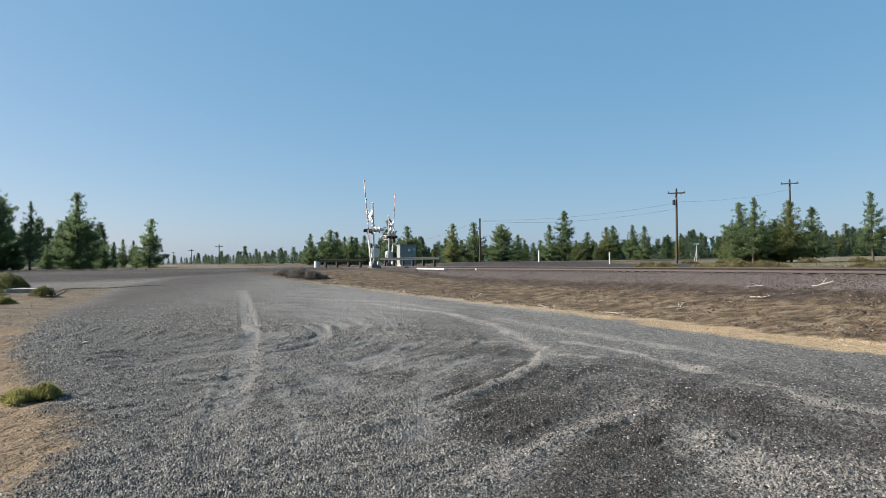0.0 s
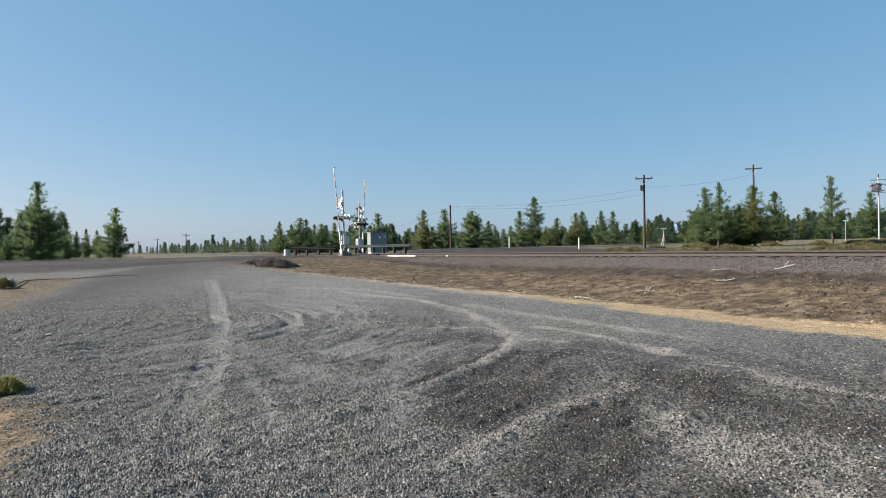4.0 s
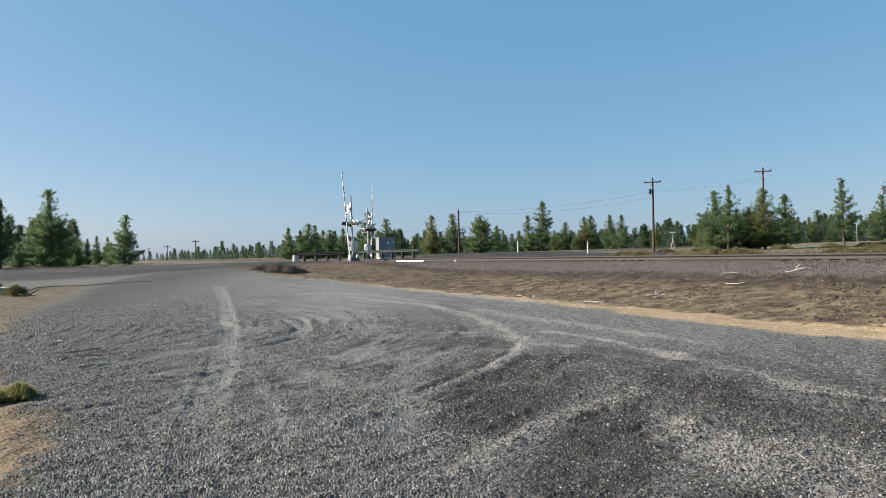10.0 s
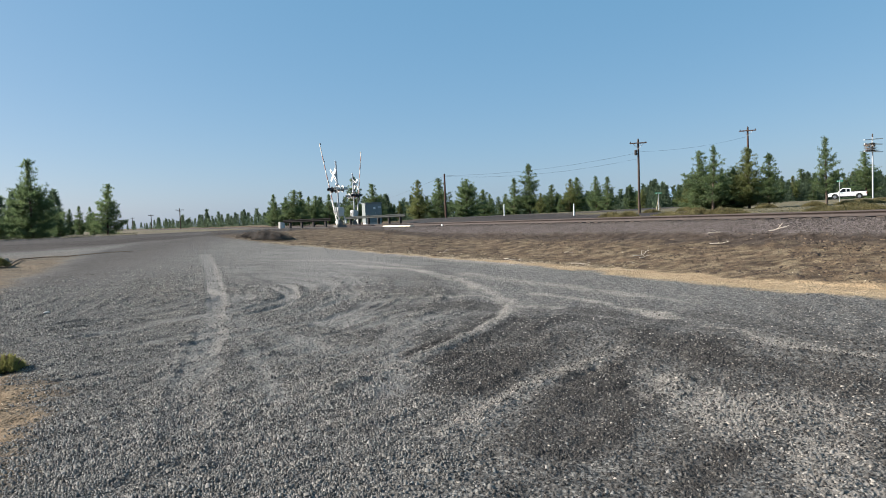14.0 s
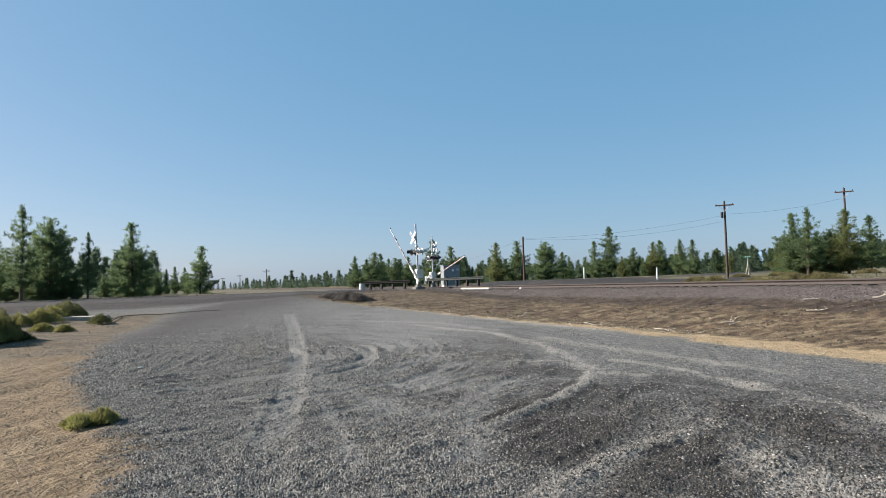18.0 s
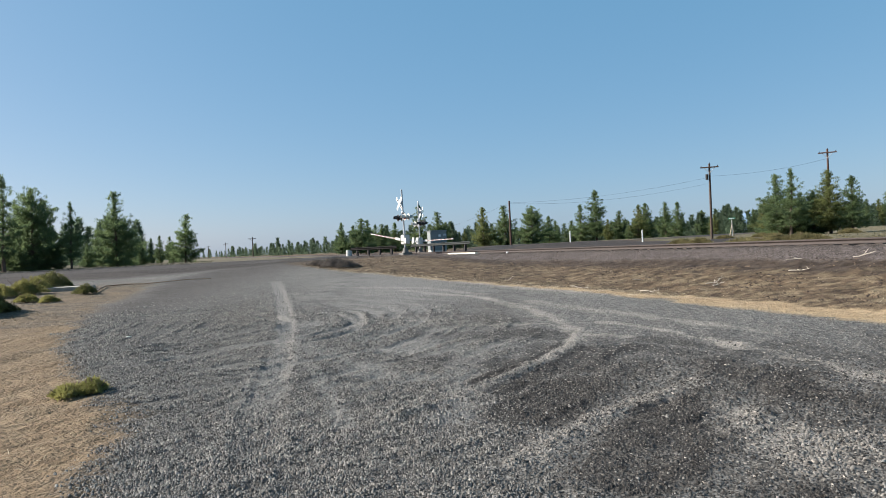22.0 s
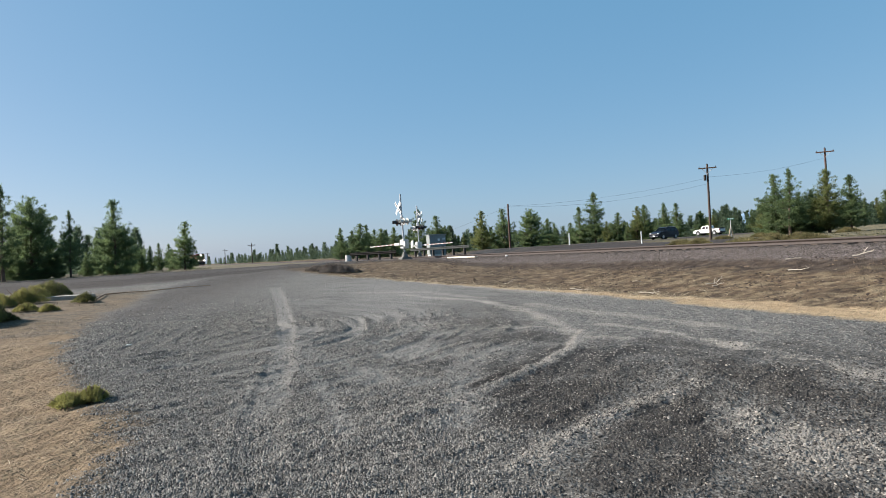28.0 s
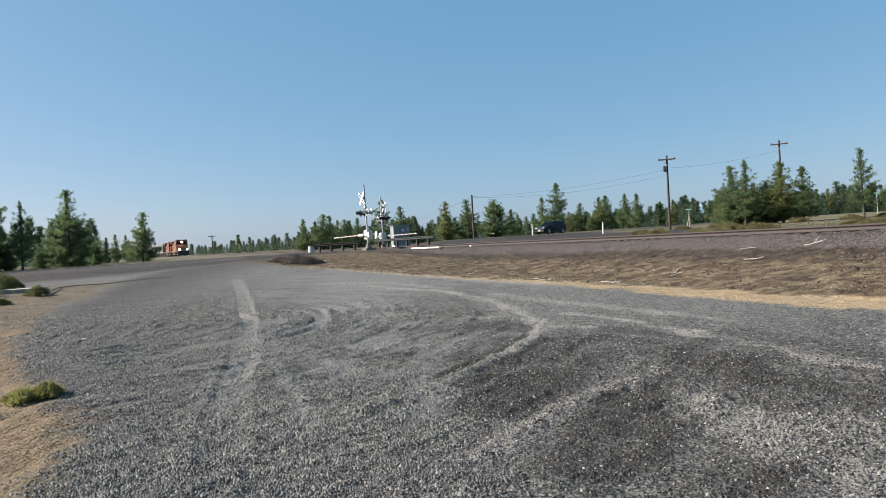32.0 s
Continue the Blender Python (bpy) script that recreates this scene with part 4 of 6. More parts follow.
def far_woods():
    """A belt of many small far pines, too many to count."""
    rng = np.random.default_rng(101)
    out = []
    for band, (a0, a1, r0, r1, h0, h1, k) in enumerate([(-25, -8, 190, 420, 2.6, 5.2, 230), (-9, 14, 122, 260, 3.0, 5.4, 330), (12, 45, 128, 240, 3.4, 6.2, 520), (-60, -24, 85, 200, 3.5, 7.0, 220), (-180, -60, 90, 220, 4, 8, 120), (45, 180, 90, 220, 4, 8, 120)]):
        for _ in range(k):
            a, r = radians(rng.uniform(a0, a1)), rng.uniform(r0, r1)
            x, y, h = r * math.sin(a), r * math.cos(a), rng.uniform(h0, h1)
            s, n = track_sn(x, y)
            if (5 < math.degrees(a) < 21 and r < 168) or abs(n) < 8 or along_line(np.array(x), np.array(y), HIGHWAY) < 7 or along_line(np.array(x), np.array(y), SIDE_ROAD) < 7:
                continue
            m = 420 if r < 150 else 190
            fine = 0.55 if r < 150 else 0.9
            f = rng.random(m) ** 1.15
            rad = (0.04 + 0.24 * (1 - f) * rng.random(m) ** 0.5) * h
            b = rng.uniform(0, 6.283, m)
            c = np.stack([x + rad * np.cos(b), y + rad * np.sin(b), float(height(x, y)) + 0.05 * h + f * 0.93 * h], -1)
            d = np.stack([np.cos(b), np.sin(b), rng.uniform(-0.1, 0.9, m)], -1) * (0.13 * h * fine)
            e = np.stack([-np.sin(b), np.cos(b), rng.normal(0, 0.4, m)], -1) * (0.05 * h * fine)
            out.append(np.stack([c - e - 0.4 * d, c + e - 0.4 * d, c + 0.7 * d + [0, 0, 0.03 * h]], 1))
    v = np.concatenate(out).reshape(-1, 3)
    return np_mesh("far_woods", v, np.arange(len(v)).reshape(-1, 3), M_NEEDLE_FAR)


M_NEEDLE_FAR = foliage("far_pine_needles", (0.085, 0.130, 0.080), (0.155, 0.200, 0.125))
tagged(new("far_woods", far_woods()), "belt of far green pines along the horizon", kind="stuff")


# ---- far hill, blue distance haze put into its colour ----
def far_hill():
    v, f = [], []
    m = 40
    for k in range(m + 1):
        a = radians(np.interp(k, [0, m], [19.0, 33.0]))
        el = 1.45 * math.exp(-(((math.degrees(a) - 24.8) / 1.9) ** 2)) + 0.5 * math.exp(-(((math.degrees(a) - 28) / 3.0) ** 2)) + 0.05 * math.sin(k * 1.7)
        for r, h in ((2600, 0.0), (2900, 1.6 + 2900 * math.tan(radians(el))), (3300, 0.0)):
            v.append((r * math.sin(a), r * math.cos(a), h))
    for k in range(m):
        for j in range(2):
            b = k * 3 + j
            f.append((b, b + 3, b + 4, b + 1))
    return np_mesh("backdrop_hill", v, f, mat("haze_tinted_hill", (0.16, 0.25, 0.36), 1.0, 0.08, 0.004), True)


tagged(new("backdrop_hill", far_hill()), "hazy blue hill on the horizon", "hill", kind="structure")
# ---- railway ----
HEAD = math.degrees(math.atan2(ALONG[1], ALONG[0]))


def build_track():
    t = thing("railway_track", Matrix.Identity(4), "single railway track with rusty rails on brown ballast", "railway track")
    prof = [(-0.07, -0.16), (0.07, -0.16), (0.07, -0.145), (0.012, -0.12), (0.012, -0.045), (0.036, -0.035), (0.036, 0.0), (-0.036, 0.0), (-0.036, -0.035), (-0.012, -0.045), (-0.012, -0.12), (-0.07, -0.145)]
    ss = [-1200, -400, -100, 0, 20, 40, 60, 80, 100, 160, 200, 400]
    for side in (-0.75, 0.75):
        v, fc = [], []
        for s in ss:
            for (o, dz) in prof:
                x, y = track_xy(s, side + o)
                v.append((x, y, rail_top(s) + dz))
        k = len(prof)
        for a in range(len(ss) - 1):
            for b in range(k):
                fc.append((a * k + b, a * k + (b + 1) % k, (a + 1) * k + (b + 1) % k, (a + 1) * k + b))
        me = np_mesh("rail", v, fc, M_STEEL)
        me.materials.append(M_RAILTOP)
        for p in me.polygons:
            if p.normal.z > 0.9 and p.center.z > 1.1 and p.index % k == 6:
                p.material_index = 1
        part("rail", me, None, t)
    sleeper = bm_mesh("sleeper", box(0, 0, 0, 0.23, 2.6, 0.18, 0.012), M_SLEEPER)
    for k in range(150):
        s = -6 + 0.52 * k
        x, y = track_xy(s, 0.0)
        ob = part("sleeper", sleeper, None, t)
        ob.matrix_basis = pose(x, y, rail_top(s) - 0.25, 0, 0, HEAD + (k * 37 % 7 - 3) * 0.25)
    return t


track = build_track()

# ---- level crossing ----
ARM_DIR = 119.2


def disc(bm, c, r, depth, axis_y=1, seg=20):
    m = Matrix.Translation(c) @ Matrix.Rotation(radians(90), 4, "X")
    bmesh.ops.create_cone(bm, cap_ends=True, segments=seg, radius1=r, radius2=r, depth=depth, matrix=m)


def crossbuck_bm(size, w):
    bm = bmesh.new()
    for k, a in enumerate((45, -45)):
        add_box(bm, 0, 0.012 * k, 0, size, 0.012, w, Matrix.Rotation(radians(a), 4, "Y"))
    return bm


def lamp(t, x, z, face, hood_mat, disc_mat):
    """One flashing lamp: black disc, hood and lens."""
    bm = bmesh.new()
    disc(bm, (x, face * 0.16, z), 0.27, 0.02)
    ob = part("background_disc", bm, disc_mat, t)
    bm = bmesh.new()
    disc(bm, (x, face * 0.20, z), 0.155, 0.06)
    part("lens", bm, M_LENS, ob, "dark red lens")
    bm = bmesh.new()
    m = Matrix.Translation((x, face * 0.34, z)) @ Matrix.Rotation(radians(90), 4, "X")
    bmesh.ops.create_cone(bm, cap_ends=False, segments=18, radius1=0.17, radius2=0.17, depth=0.30, matrix=m)
    low = [v for v in bm.verts if v.co.z < z - 0.10]
    bmesh.ops.delete(bm, geom=low, context="VERTS")
    r = bmesh.ops.solidify(bm, geom=bm.faces[:], thickness=0.008)
    part("hood", bm, hood_mat, ob)
    bm = bmesh.new()
    disc(bm, (x, face * 0.08, z), 0.15, 0.14)
    part("housing", bm, hood_mat, ob)


def signal(x, y, turn, k, arm_len, tilt, label):
    """A mast with crossbuck, two pairs of lamps, gate drive and arm; local +x is the lowered arm's way."""
    m = pose(x, y, height1(x, y), 0, tilt, 0) @ pose(0, 0, 0, 0, 0, turn) @ Matrix.Scale(k, 4)
    t = thing("crossing_signal", m, label, "crossing signal", "level crossing signals")
    bm = box(0, 0, 0.06, 0.8, 0.8, 0.24, 0.03)
    part("foundation", bm, M_BASE, t)
    bm = bmesh.new()
    bmesh.ops.create_cone(bm, cap_ends=True, segments=14, radius1=0.28, radius2=0.10, depth=0.45, matrix=Matrix.Translation((0, 0, 0.38)))
    part("base_casting", bm, M_BASE, t)
    part("mast", rod((0, 0, 0.3), (0, 0, 5.05), 0.065, 0.065, 14), M_ALU, t)
    part("mast_cap", rod((0, 0, 5.05), (0, 0, 5.10), 0.075, 0.04, 14), M_ALU, t)
    cb = part("crossbuck", crossbuck_bm(1.25, 0.23), M_WHITE, t, "white crossbuck boards")
    cb.matrix_basis = pose(0, 0.26, 4.02)
    for k, a in enumerate((45, -45)):
        for q in (-0.34, 0.34):
            part("lettering_bar", box(q, -0.009 + 0.030 * k, 0, 0.42, 0.004, 0.10, 0.0, Matrix.Rotation(radians(a), 4, "Y")), M_BLACK, cb, "unreadable black lettering")
    part("crossbuck_bracket", box(0, 0.12, 4.02, 0.10, 0.26, 0.25), M_ALU, t)
    part("lamp_crossarm", rod((-0.62, 0, 2.92), (0.62, 0, 2.92), 0.04, 0.04, 10), M_ALU, t)
    for lx in (-0.60, 0.60):
        lamp(t, lx, 2.92, 1, M_PALE if lx < 0 else M_BLACK, M_PALE if lx < 0 else M_BLACK)
        lamp(t, lx, 2.92, -1, M_PALE if lx < 0 else M_BLACK, M_PALE if lx < 0 else M_BLACK)
    bell = bmesh.new()
    bmesh.ops.create_uvsphere(bell, u_segments=14, v_segments=8, radius=0.14, matrix=Matrix.Translation((0, 0, 3.30)))
    part("bell", bell, M_ALU, t)
    drive = part("gate_drive", box(0.0, -0.05, 1.20, 0.62, 0.50, 0.72, 0.05), M_PALE, t, "cream metal gate drive box")
    part("drive_door", box(0.0, -0.31, 1.20, 0.46, 0.02, 0.56, 0.01), M_ALU, drive)
    part("shaft", rod((0, -0.46, 1.22), (0, 0.42, 1.22), 0.05), M_ALU, t)
    # moving arm, pivot at (0, 0.34, 1.22)
    bm = bmesh.new()
    add_box(bm, 0.45, 0, 0, 1.0, 0.09, 0.20, None, 0.02)
    add_box(bm, 0.9 + (arm_len - 0.9) / 2, 0, 0, arm_len - 0.9, 0.045, 0.075)
    arm = part("gate_arm", bm, M_ARM, t, "white gate arm with red bands")
    arm.matrix_basis = pose(0, 0.34, 1.22)
    nb = int((arm_len - 1.0) / 0.82)
    for j in range(nb):
        part("red_band", box(1.2 + j * 0.82, 0, 0, 0.40, 0.053, 0.083), M_RED, arm, "red reflective band")
    for lx in (0.42, 0.72, 0.985):
        part("arm_lamp", box(arm_len * lx, 0, 0.09, 0.10, 0.09, 0.09, 0.015), M_BLACK, arm)
    for sy in (0.0, -0.68):
        bm = bmesh.new()
        add_box(bm, -0.42, sy, -0.02, 0.95, 0.05, 0.16, None, 0.015)
        add_box(bm, -0.86, sy, -0.02, 0.34, 0.10, 0.42, None, 0.02)
        part("counterweight", bm, M_PALE, arm, "cream counterweight")
    return arm


M_ARM = mat("faded_white_arm", (0.46, 0.44, 0.41), 0.7, 0.15, 4)
M_PALE = mat("cream_enamel", (0.50, 0.49, 0.45), 0.5, 0.08, 6)
M_BASE = mat("dirty_cast_iron", (0.12, 0.115, 0.105), 0.8, 0.25, 5)
M_CAB = mat("grey_cabinet_paint", (0.205, 0.222, 0.215), 0.55, 0.08, 3)
M_GUARD = mat("weathered_guardrail", (0.04, 0.043, 0.041), 0.8, 0.2, 4, spec=0.12)
M_POST = mat("dark_treated_post", (0.032, 0.026, 0.022), 0.9, 0.25, 8, bump=0.3)

arm_near = signal(-2.85, 51.0, ARM_DIR, 0.985, 5.75, -1.2, "grey crossing signal with crossbuck and striped gate arm")
arm_far = signal(-2.25, 67.0, ARM_DIR - 180, 1.03, 5.95, -0.4, "grey crossing signal with striped gate arm behind the track")

cab = thing("relay_cabinet", axis_rest(-0.55, 68.6, 14) @ Matrix.Scale(0.94, 4), "grey metal relay cabinet beside the railway", "cabinet")
part("plinth", box(0, 0, 0.14, 1.7, 1.5, 0.30, 0.02), M_CONCRETE, cab)
part("body", box(0, 0, 1.30, 1.80, 1.60, 2.05, 0.03), M_CAB, cab)
part("roof", box(0, 0, 2.37, 1.92, 1.72, 0.10, 0.03), M_CAB, cab)
cdoor = part("door", box(-0.1, -0.815, 1.28, 0.86, 0.03, 1.8, 0.008), M_CAB, cab)
part("door_handle", box(0.22, -0.845, 1.25, 0.04, 0.04, 0.20, 0.008), M_ALU, cdoor)
part("notice", box(0.1, -0.842, 1.82, 0.24, 0.012, 0.24, 0.004), M_WHITE, cab, "small white notice plate")
part("vent", box(0.66, -0.812, 1.9, 0.30, 0.02, 0.22, 0.005), M_ALU, cab)

TREAD = [(0.12, 0.0), (0.10, 0.04), (0.045, 0.045), (0.022, 0.0), (-0.022, 0.0), (-0.045, 0.045), (-0.10, 0.04), (-0.12, 0.0)]


def guardrail(a, b, n_posts, label, extra=0.0, metal=None):
    (ax, ay), (bx, by) = a, b
    ln, turn = math.hypot(bx - ax, by - ay), math.degrees(math.atan2(by - ay, bx - ax))
    za, zb = height1(ax, ay), height1(bx, by)
    t = thing("guardrail", pose(ax, ay, za, 0, 0, turn), label, "guardrail", "guardrails at the crossing")
    v, f = [], []
    for k, x in enumerate((0, ln)):
        for z, y in TREAD:
            v.append((x, -0.10 - y, 0.62 + z + extra + (zb - za) * k))
        for z, y in reversed(TREAD):
            v.append((x, -0.094 - y, 0.62 + z + extra + (zb - za) * k))
    q = 16
    for j in range(q):
        f.append((j, (j + 1) % q, q + (j + 1) % q, q + j))
    part("beam", np_mesh("beam", v, f, metal or M_GUARD), None, t)
    for k in range(n_posts):
        x = ln * (k + 0.5) / n_posts
        part("post", box(x, 0, 0.36 + extra / 2 + (zb - za) * x / ln, 0.18, 0.18, 0.86 + extra, 0.01), M_POST, t)
    return t


guardrail(tuple(track_xy(-8.5, -3.5)), tuple(track_xy(4.8, -3.5)), 6, "grey steel guardrail on dark posts beside the track", 0.20)
# second beam: steel coloured darker to stand for its shaded side
guardrail((-8.3, 60.9), (-3.9, 57.6), 4, "weathered guardrail coloured shade-dark on wooden posts by the road", 0.0, mat("shade_dark_steel", (0.014, 0.012, 0.011), 0.95, 0.3, 3, spec=0.2))
bm = bmesh.new()
bmesh.ops.create_cone(bm, cap_ends=True, segments=20, radius1=0.29, radius2=0.27, depth=0.62, matrix=Matrix.Translation((0, 0, 0.26)))
tagged(new("concrete_bollard", bm_mesh("concrete_bollard", bm, M_CONCRETE)), "pale round concrete block at the guardrail end", "bollard").matrix_basis = axis_rest(-8.6, 61.2)
px, py = track_xy(13.3, 1.45)
tagged(new("crossing_plank", bm_mesh("crossing_plank", box(0, 0, 0.05, 4.3, 0.24, 0.12, 0.02), mat("cream_painted_timber", (0.62, 0.56, 0.44), 0.8, 0.12, 4))), "long cream painted timber lying beside the rail", "timber").matrix_basis = pose(px, py, float(rail_top(13.3)) - 0.20, 0, 0, HEAD)
px, py = track_xy(19.5, 1.5)
tagged(new("marker_block", bm_mesh("marker_block", box(0, 0, 0.05, 0.12, 0.10, 0.10, 0.02), M_WHITE)), "small white marker block beside the rail", "marker").matrix_basis = pose(px, py, float(rail_top(19.5)) - 0.2, 0, 0, HEAD)


def delineator(x, y):
    t = thing("marker_post", axis_rest(x, y), "slim white plastic road marker post", "marker post", "white road marker posts")
    bm = bmesh.new()
    add_rod(bm, (0, 0, -0.1), (0, 0, 1.22), 0.075, 0.06, 12)
    part("post", bm, M_WHITE, t)
    part("reflector", box(0, -0.07, 1.05, 0.07, 0.012, 0.10), M_ALU, t)


delineator(20.1, 67.05)
delineator(13.55, 70.7)


# ---- utility poles and wires ----
def pole(x, y, h, arm_turn, wood, label, crossarm=True, transformer=False, lean=0.0):
    t = thing("utility_pole", pose(x, y, height1(x, y), 0, lean, 0) @ pose(0, 0, 0, 0, 0, arm_turn), label, "utility pole", "wooden utility poles")
    part("shaft", rod((0, 0, -0.3), (0, 0, h), 0.14, 0.10, 12), wood, t)
    if crossarm:
        part("crossarm", box(0, -0.16, h - 0.42, 1.85, 0.10, 0.13, 0.01), wood, t)
        bm = bmesh.new()
        add_rod(bm, (-0.55, -0.16, h - 0.46), (0, -0.13, h - 1.05), 0.025, None, 6)
        add_rod(bm, (0.55, -0.16, h - 0.46), (0, -0.13, h - 1.05), 0.025, None, 6)
        part("brace", bm, M_ALU, t)
        for q in (-0.82, 0.82):
            part("insulator", rod((q, -0.16, h - 0.36), (q, -0.16, h - 0.22), 0.04, 0.03, 8), M_POST, t)
        part("insulator", rod((0, 0, h), (0, 0, h + 0.12), 0.04, 0.03, 8), M_POST, t)
    if transformer:
        part("cutout", rod((-0.28, -0.1, h - 1.75), (-0.28, -0.1, h - 1.15), 0.14, 0.14, 12), M_POST, t, "dark transformer can")
        part("cutout_bracket", box(-0.16, -0.05, h - 1.45, 0.22, 0.05, 0.05), M_ALU, t)
    return t


pole(29.2, 72.3, 8.2, -22, M_WOOD, "dark wooden utility pole with a crossarm", True, True, 0.3)
pole(44.3, 76.1, 9.65, -28, M_POLE_RED, "reddish wooden utility pole with a crossarm", True, False)
pole(8.37, 81.6, 5.35, 0, M_POLE_RED, "reddish bare wooden pole", False)
for _x, _y, _h in ((-47.9, 168.5, 5.1), (-75.0, 231.0, 5.2), (-107.0, 305.0, 5.6)):
    pole(_x, _y, _h, 10, M_WOOD, "far wooden utility pole with a crossarm")


def wire(a, b, sag, r=0.008):
    a, b = Vector(a), Vector(b)
    bm = bmesh.new()
    pts = [a.lerp(b, k / 10) - Vector((0, 0, sag * 4 * (k / 10) * (1 - k / 10))) for k in range(11)]
    for p, q in zip(pts[:-1], pts[1:]):
        add_rod(bm, p, q, r, r, 5)
    tagged(new("overhead_wire", bm_mesh("overhead_wire", bm, M_BLACK)), "thin dark overhead wire between wooden poles", "wire", "overhead wires")


wire((29.0, 72.2, 7.75), (8.37, 81.6, 6.55), 0.55)
wire((29.0, 72.2, 7.1), (8.37, 81.6, 6.45), 0.7)
wire((29.4, 72.3, 7.9), (44.1, 76.1, 9.6), 0.35)
wire((8.3, 81.6, 6.5), (-2.5, 104.0, 3.6), 0.25)


# ---- nest pole ----
def nest_pole(x, y):
    t = thing("nest_pole", axis_rest(x, y), "pale steel pole with white crossbars and a stick nest", "pole")
    part("shaft", rod((0, 0, -0.2), (0, 0, 7.9), 0.10, 0.08, 12), M_ALU, t)
    part("top_post", rod((0, 0, 7.9), (0, 0, 8.3), 0.09, 0.07, 8), M_WOOD, t)
    for z, w, tilt in ((6.05, 2.5, 3), (7.0, 2.4, 2), (7.6, 2.5, -3)):
        ob = part("crossbar", box(0, -0.16, 0, w, 0.10, 0.11), M_WHITE, t)
        ob.matrix_basis = pose(0, 0, z, 0, tilt, 0)
    part("platform", box(-0.3, 0, 6.2, 1.6, 0.9, 0.06), M_WOOD, t)
    rng = np.random.default_rng(9)
    bm = bmesh.new()
    for k in range(170):
        a, rr = rng.uniform(0, 6.28), 0.35 + 0.45 * rng.random()
        c = Vector((-0.3 + rr * math.cos(a), 0.6 * rr * math.sin(a), 6.3 + 0.85 * rng.random()))
        d = Vector((-math.sin(a), math.cos(a), rng.normal(0, 0.25))).normalized() * rng.uniform(0.3, 0.6)
        add_rod(bm, c - d / 2, c + d / 2, 0.022, 0.014, 4)
    part("nest", bm, M_TWIG, t, "round nest of brown sticks")


M_TWIG = mat("brown_sticks", (0.17, 0.115, 0.075), 0.9, 0.3, 5)
nest_pole(62.2, 78.6)


# ---- road name signs ----
def street_sign(x, y, h, turn, braced=True):
    t = thing("street_sign", axis_rest(x, y, turn), "green road name sign on a thin post", "sign", "green road name signs")
    part("post", rod((0, 0, -0.1), (0, 0, h - 0.12), 0.035, 0.035, 8), M_ALU, t)
    part("blade", box(0, 0, h, 0.75, 0.02, 0.17, 0.004), M_SIGN, t, "green sign blade")
    for k in range(3):
        part("lettering_bar", box(-0.20 + 0.20 * k, -0.013, h, 0.15, 0.004, 0.07), M_WHITE, t, "unreadable white lettering")
    if not braced:
        return
    bm = bmesh.new()
    add_rod(bm, (-0.35, 0.1, -0.05), (0.02, 0.05, 1.6), 0.05, 0.04, 7)
    add_rod(bm, (0.30, 0.1, -0.05), (-0.02, 0.05, 1.6), 0.05, 0.04, 7)
    part("brace", bm, M_STRAWWOOD, t, "pale wooden braces")


M_SIGN = mat("green_sign_sheet", (0.03, 0.24, 0.15), 0.4, 0.08, 4)
M_STRAWWOOD = mat("pale_weathered_wood", (0.42, 0.34, 0.24), 0.85, 0.25, 7)
street_sign(33.9, 78.0, 2.3, -20)
street_sign(56.4, 76.8, 2.6, -30, False)


# ---- dead branches on the bank ----
def branch(x, y, ln, turn, seed, label, r=0.017, up=0.22):
    rng = np.random.default_rng(seed)
    bm = bmesh.new()

    def limb(p, d, length, rad, depth):
        k = 4
        for j in range(k):
            q = p + d * (length / k)
            add_rod(bm, p, q, rad * (1 - 0.6 * j / k), rad * (1 - 0.6 * (j + 1) / k), 6)
            p = q
            d = (d + Vector(rng.normal(0, 0.16, 3))).normalized()
            if depth and j in (1, 2):
                side = (d + Vector((rng.normal(0, 0.9), rng.normal(0, 0.9), abs(rng.normal(up, 0.3))))).normalized()
                limb(p, side, length * rng.uniform(0.3, 0.55), rad * 0.6, depth - 1)

    ln, r = 0.8 * ln, 0.8 * r
    limb(Vector((-ln / 2, 0, 0.02)), Vector((1, 0, 0.05)).normalized(), ln, r, 2)
    for v in bm.verts:
        v.co.z = max(v.co.z, -0.02)
    ob = tagged(new("dead_branch", bm_mesh("dead_branch", bm, M_BLEACHED)), label, "branch", "dead branches on the bank")
    ob.matrix_basis = pose(x, y, float(surface(x, y)) + 0.02, 0, 0, turn)


M_BLEACHED = mat("bleached_wood", (0.44, 0.385, 0.31), 0.85, 0.25, 6)
branch(7.35, 17.9, 0.5, 25, 1, "bleached forked dead branch on brown soil")
branch(7.45, 18.4, 0.7, 15, 2, "bleached straight dead stick on brown soil", 0.016, 0.02)
branch(10.3, 19.6, 0.55, -20, 3, "bleached tangled dead branch below the ballast")
branch(11.4, 18.1, 0.6, -30, 4, "bleached curved dead branch below the ballast", 0.02, 0.6)
branch(9.6, 18.1, 0.6, -50, 5, "long thin bleached dead stick on the bank", 0.016, 0.03)
branch(4.1, 20.6, 0.8, -60, 6, "thin bleached dead stick beside the lot", 0.014, 0.05)
branch(5.6, 18.3, 0.9, -65, 7, "thin bleached dead stick beside the lot", 0.013, 0.05)
branch(2.4, 25.0, 1.1, -70, 8, "grey dead branch at the foot of the bank", 0.016, 0.05)
branch(6.2, 21.0, 0.7, 10, 9, "thin bleached dead stick on the bank", 0.013, 0.05)


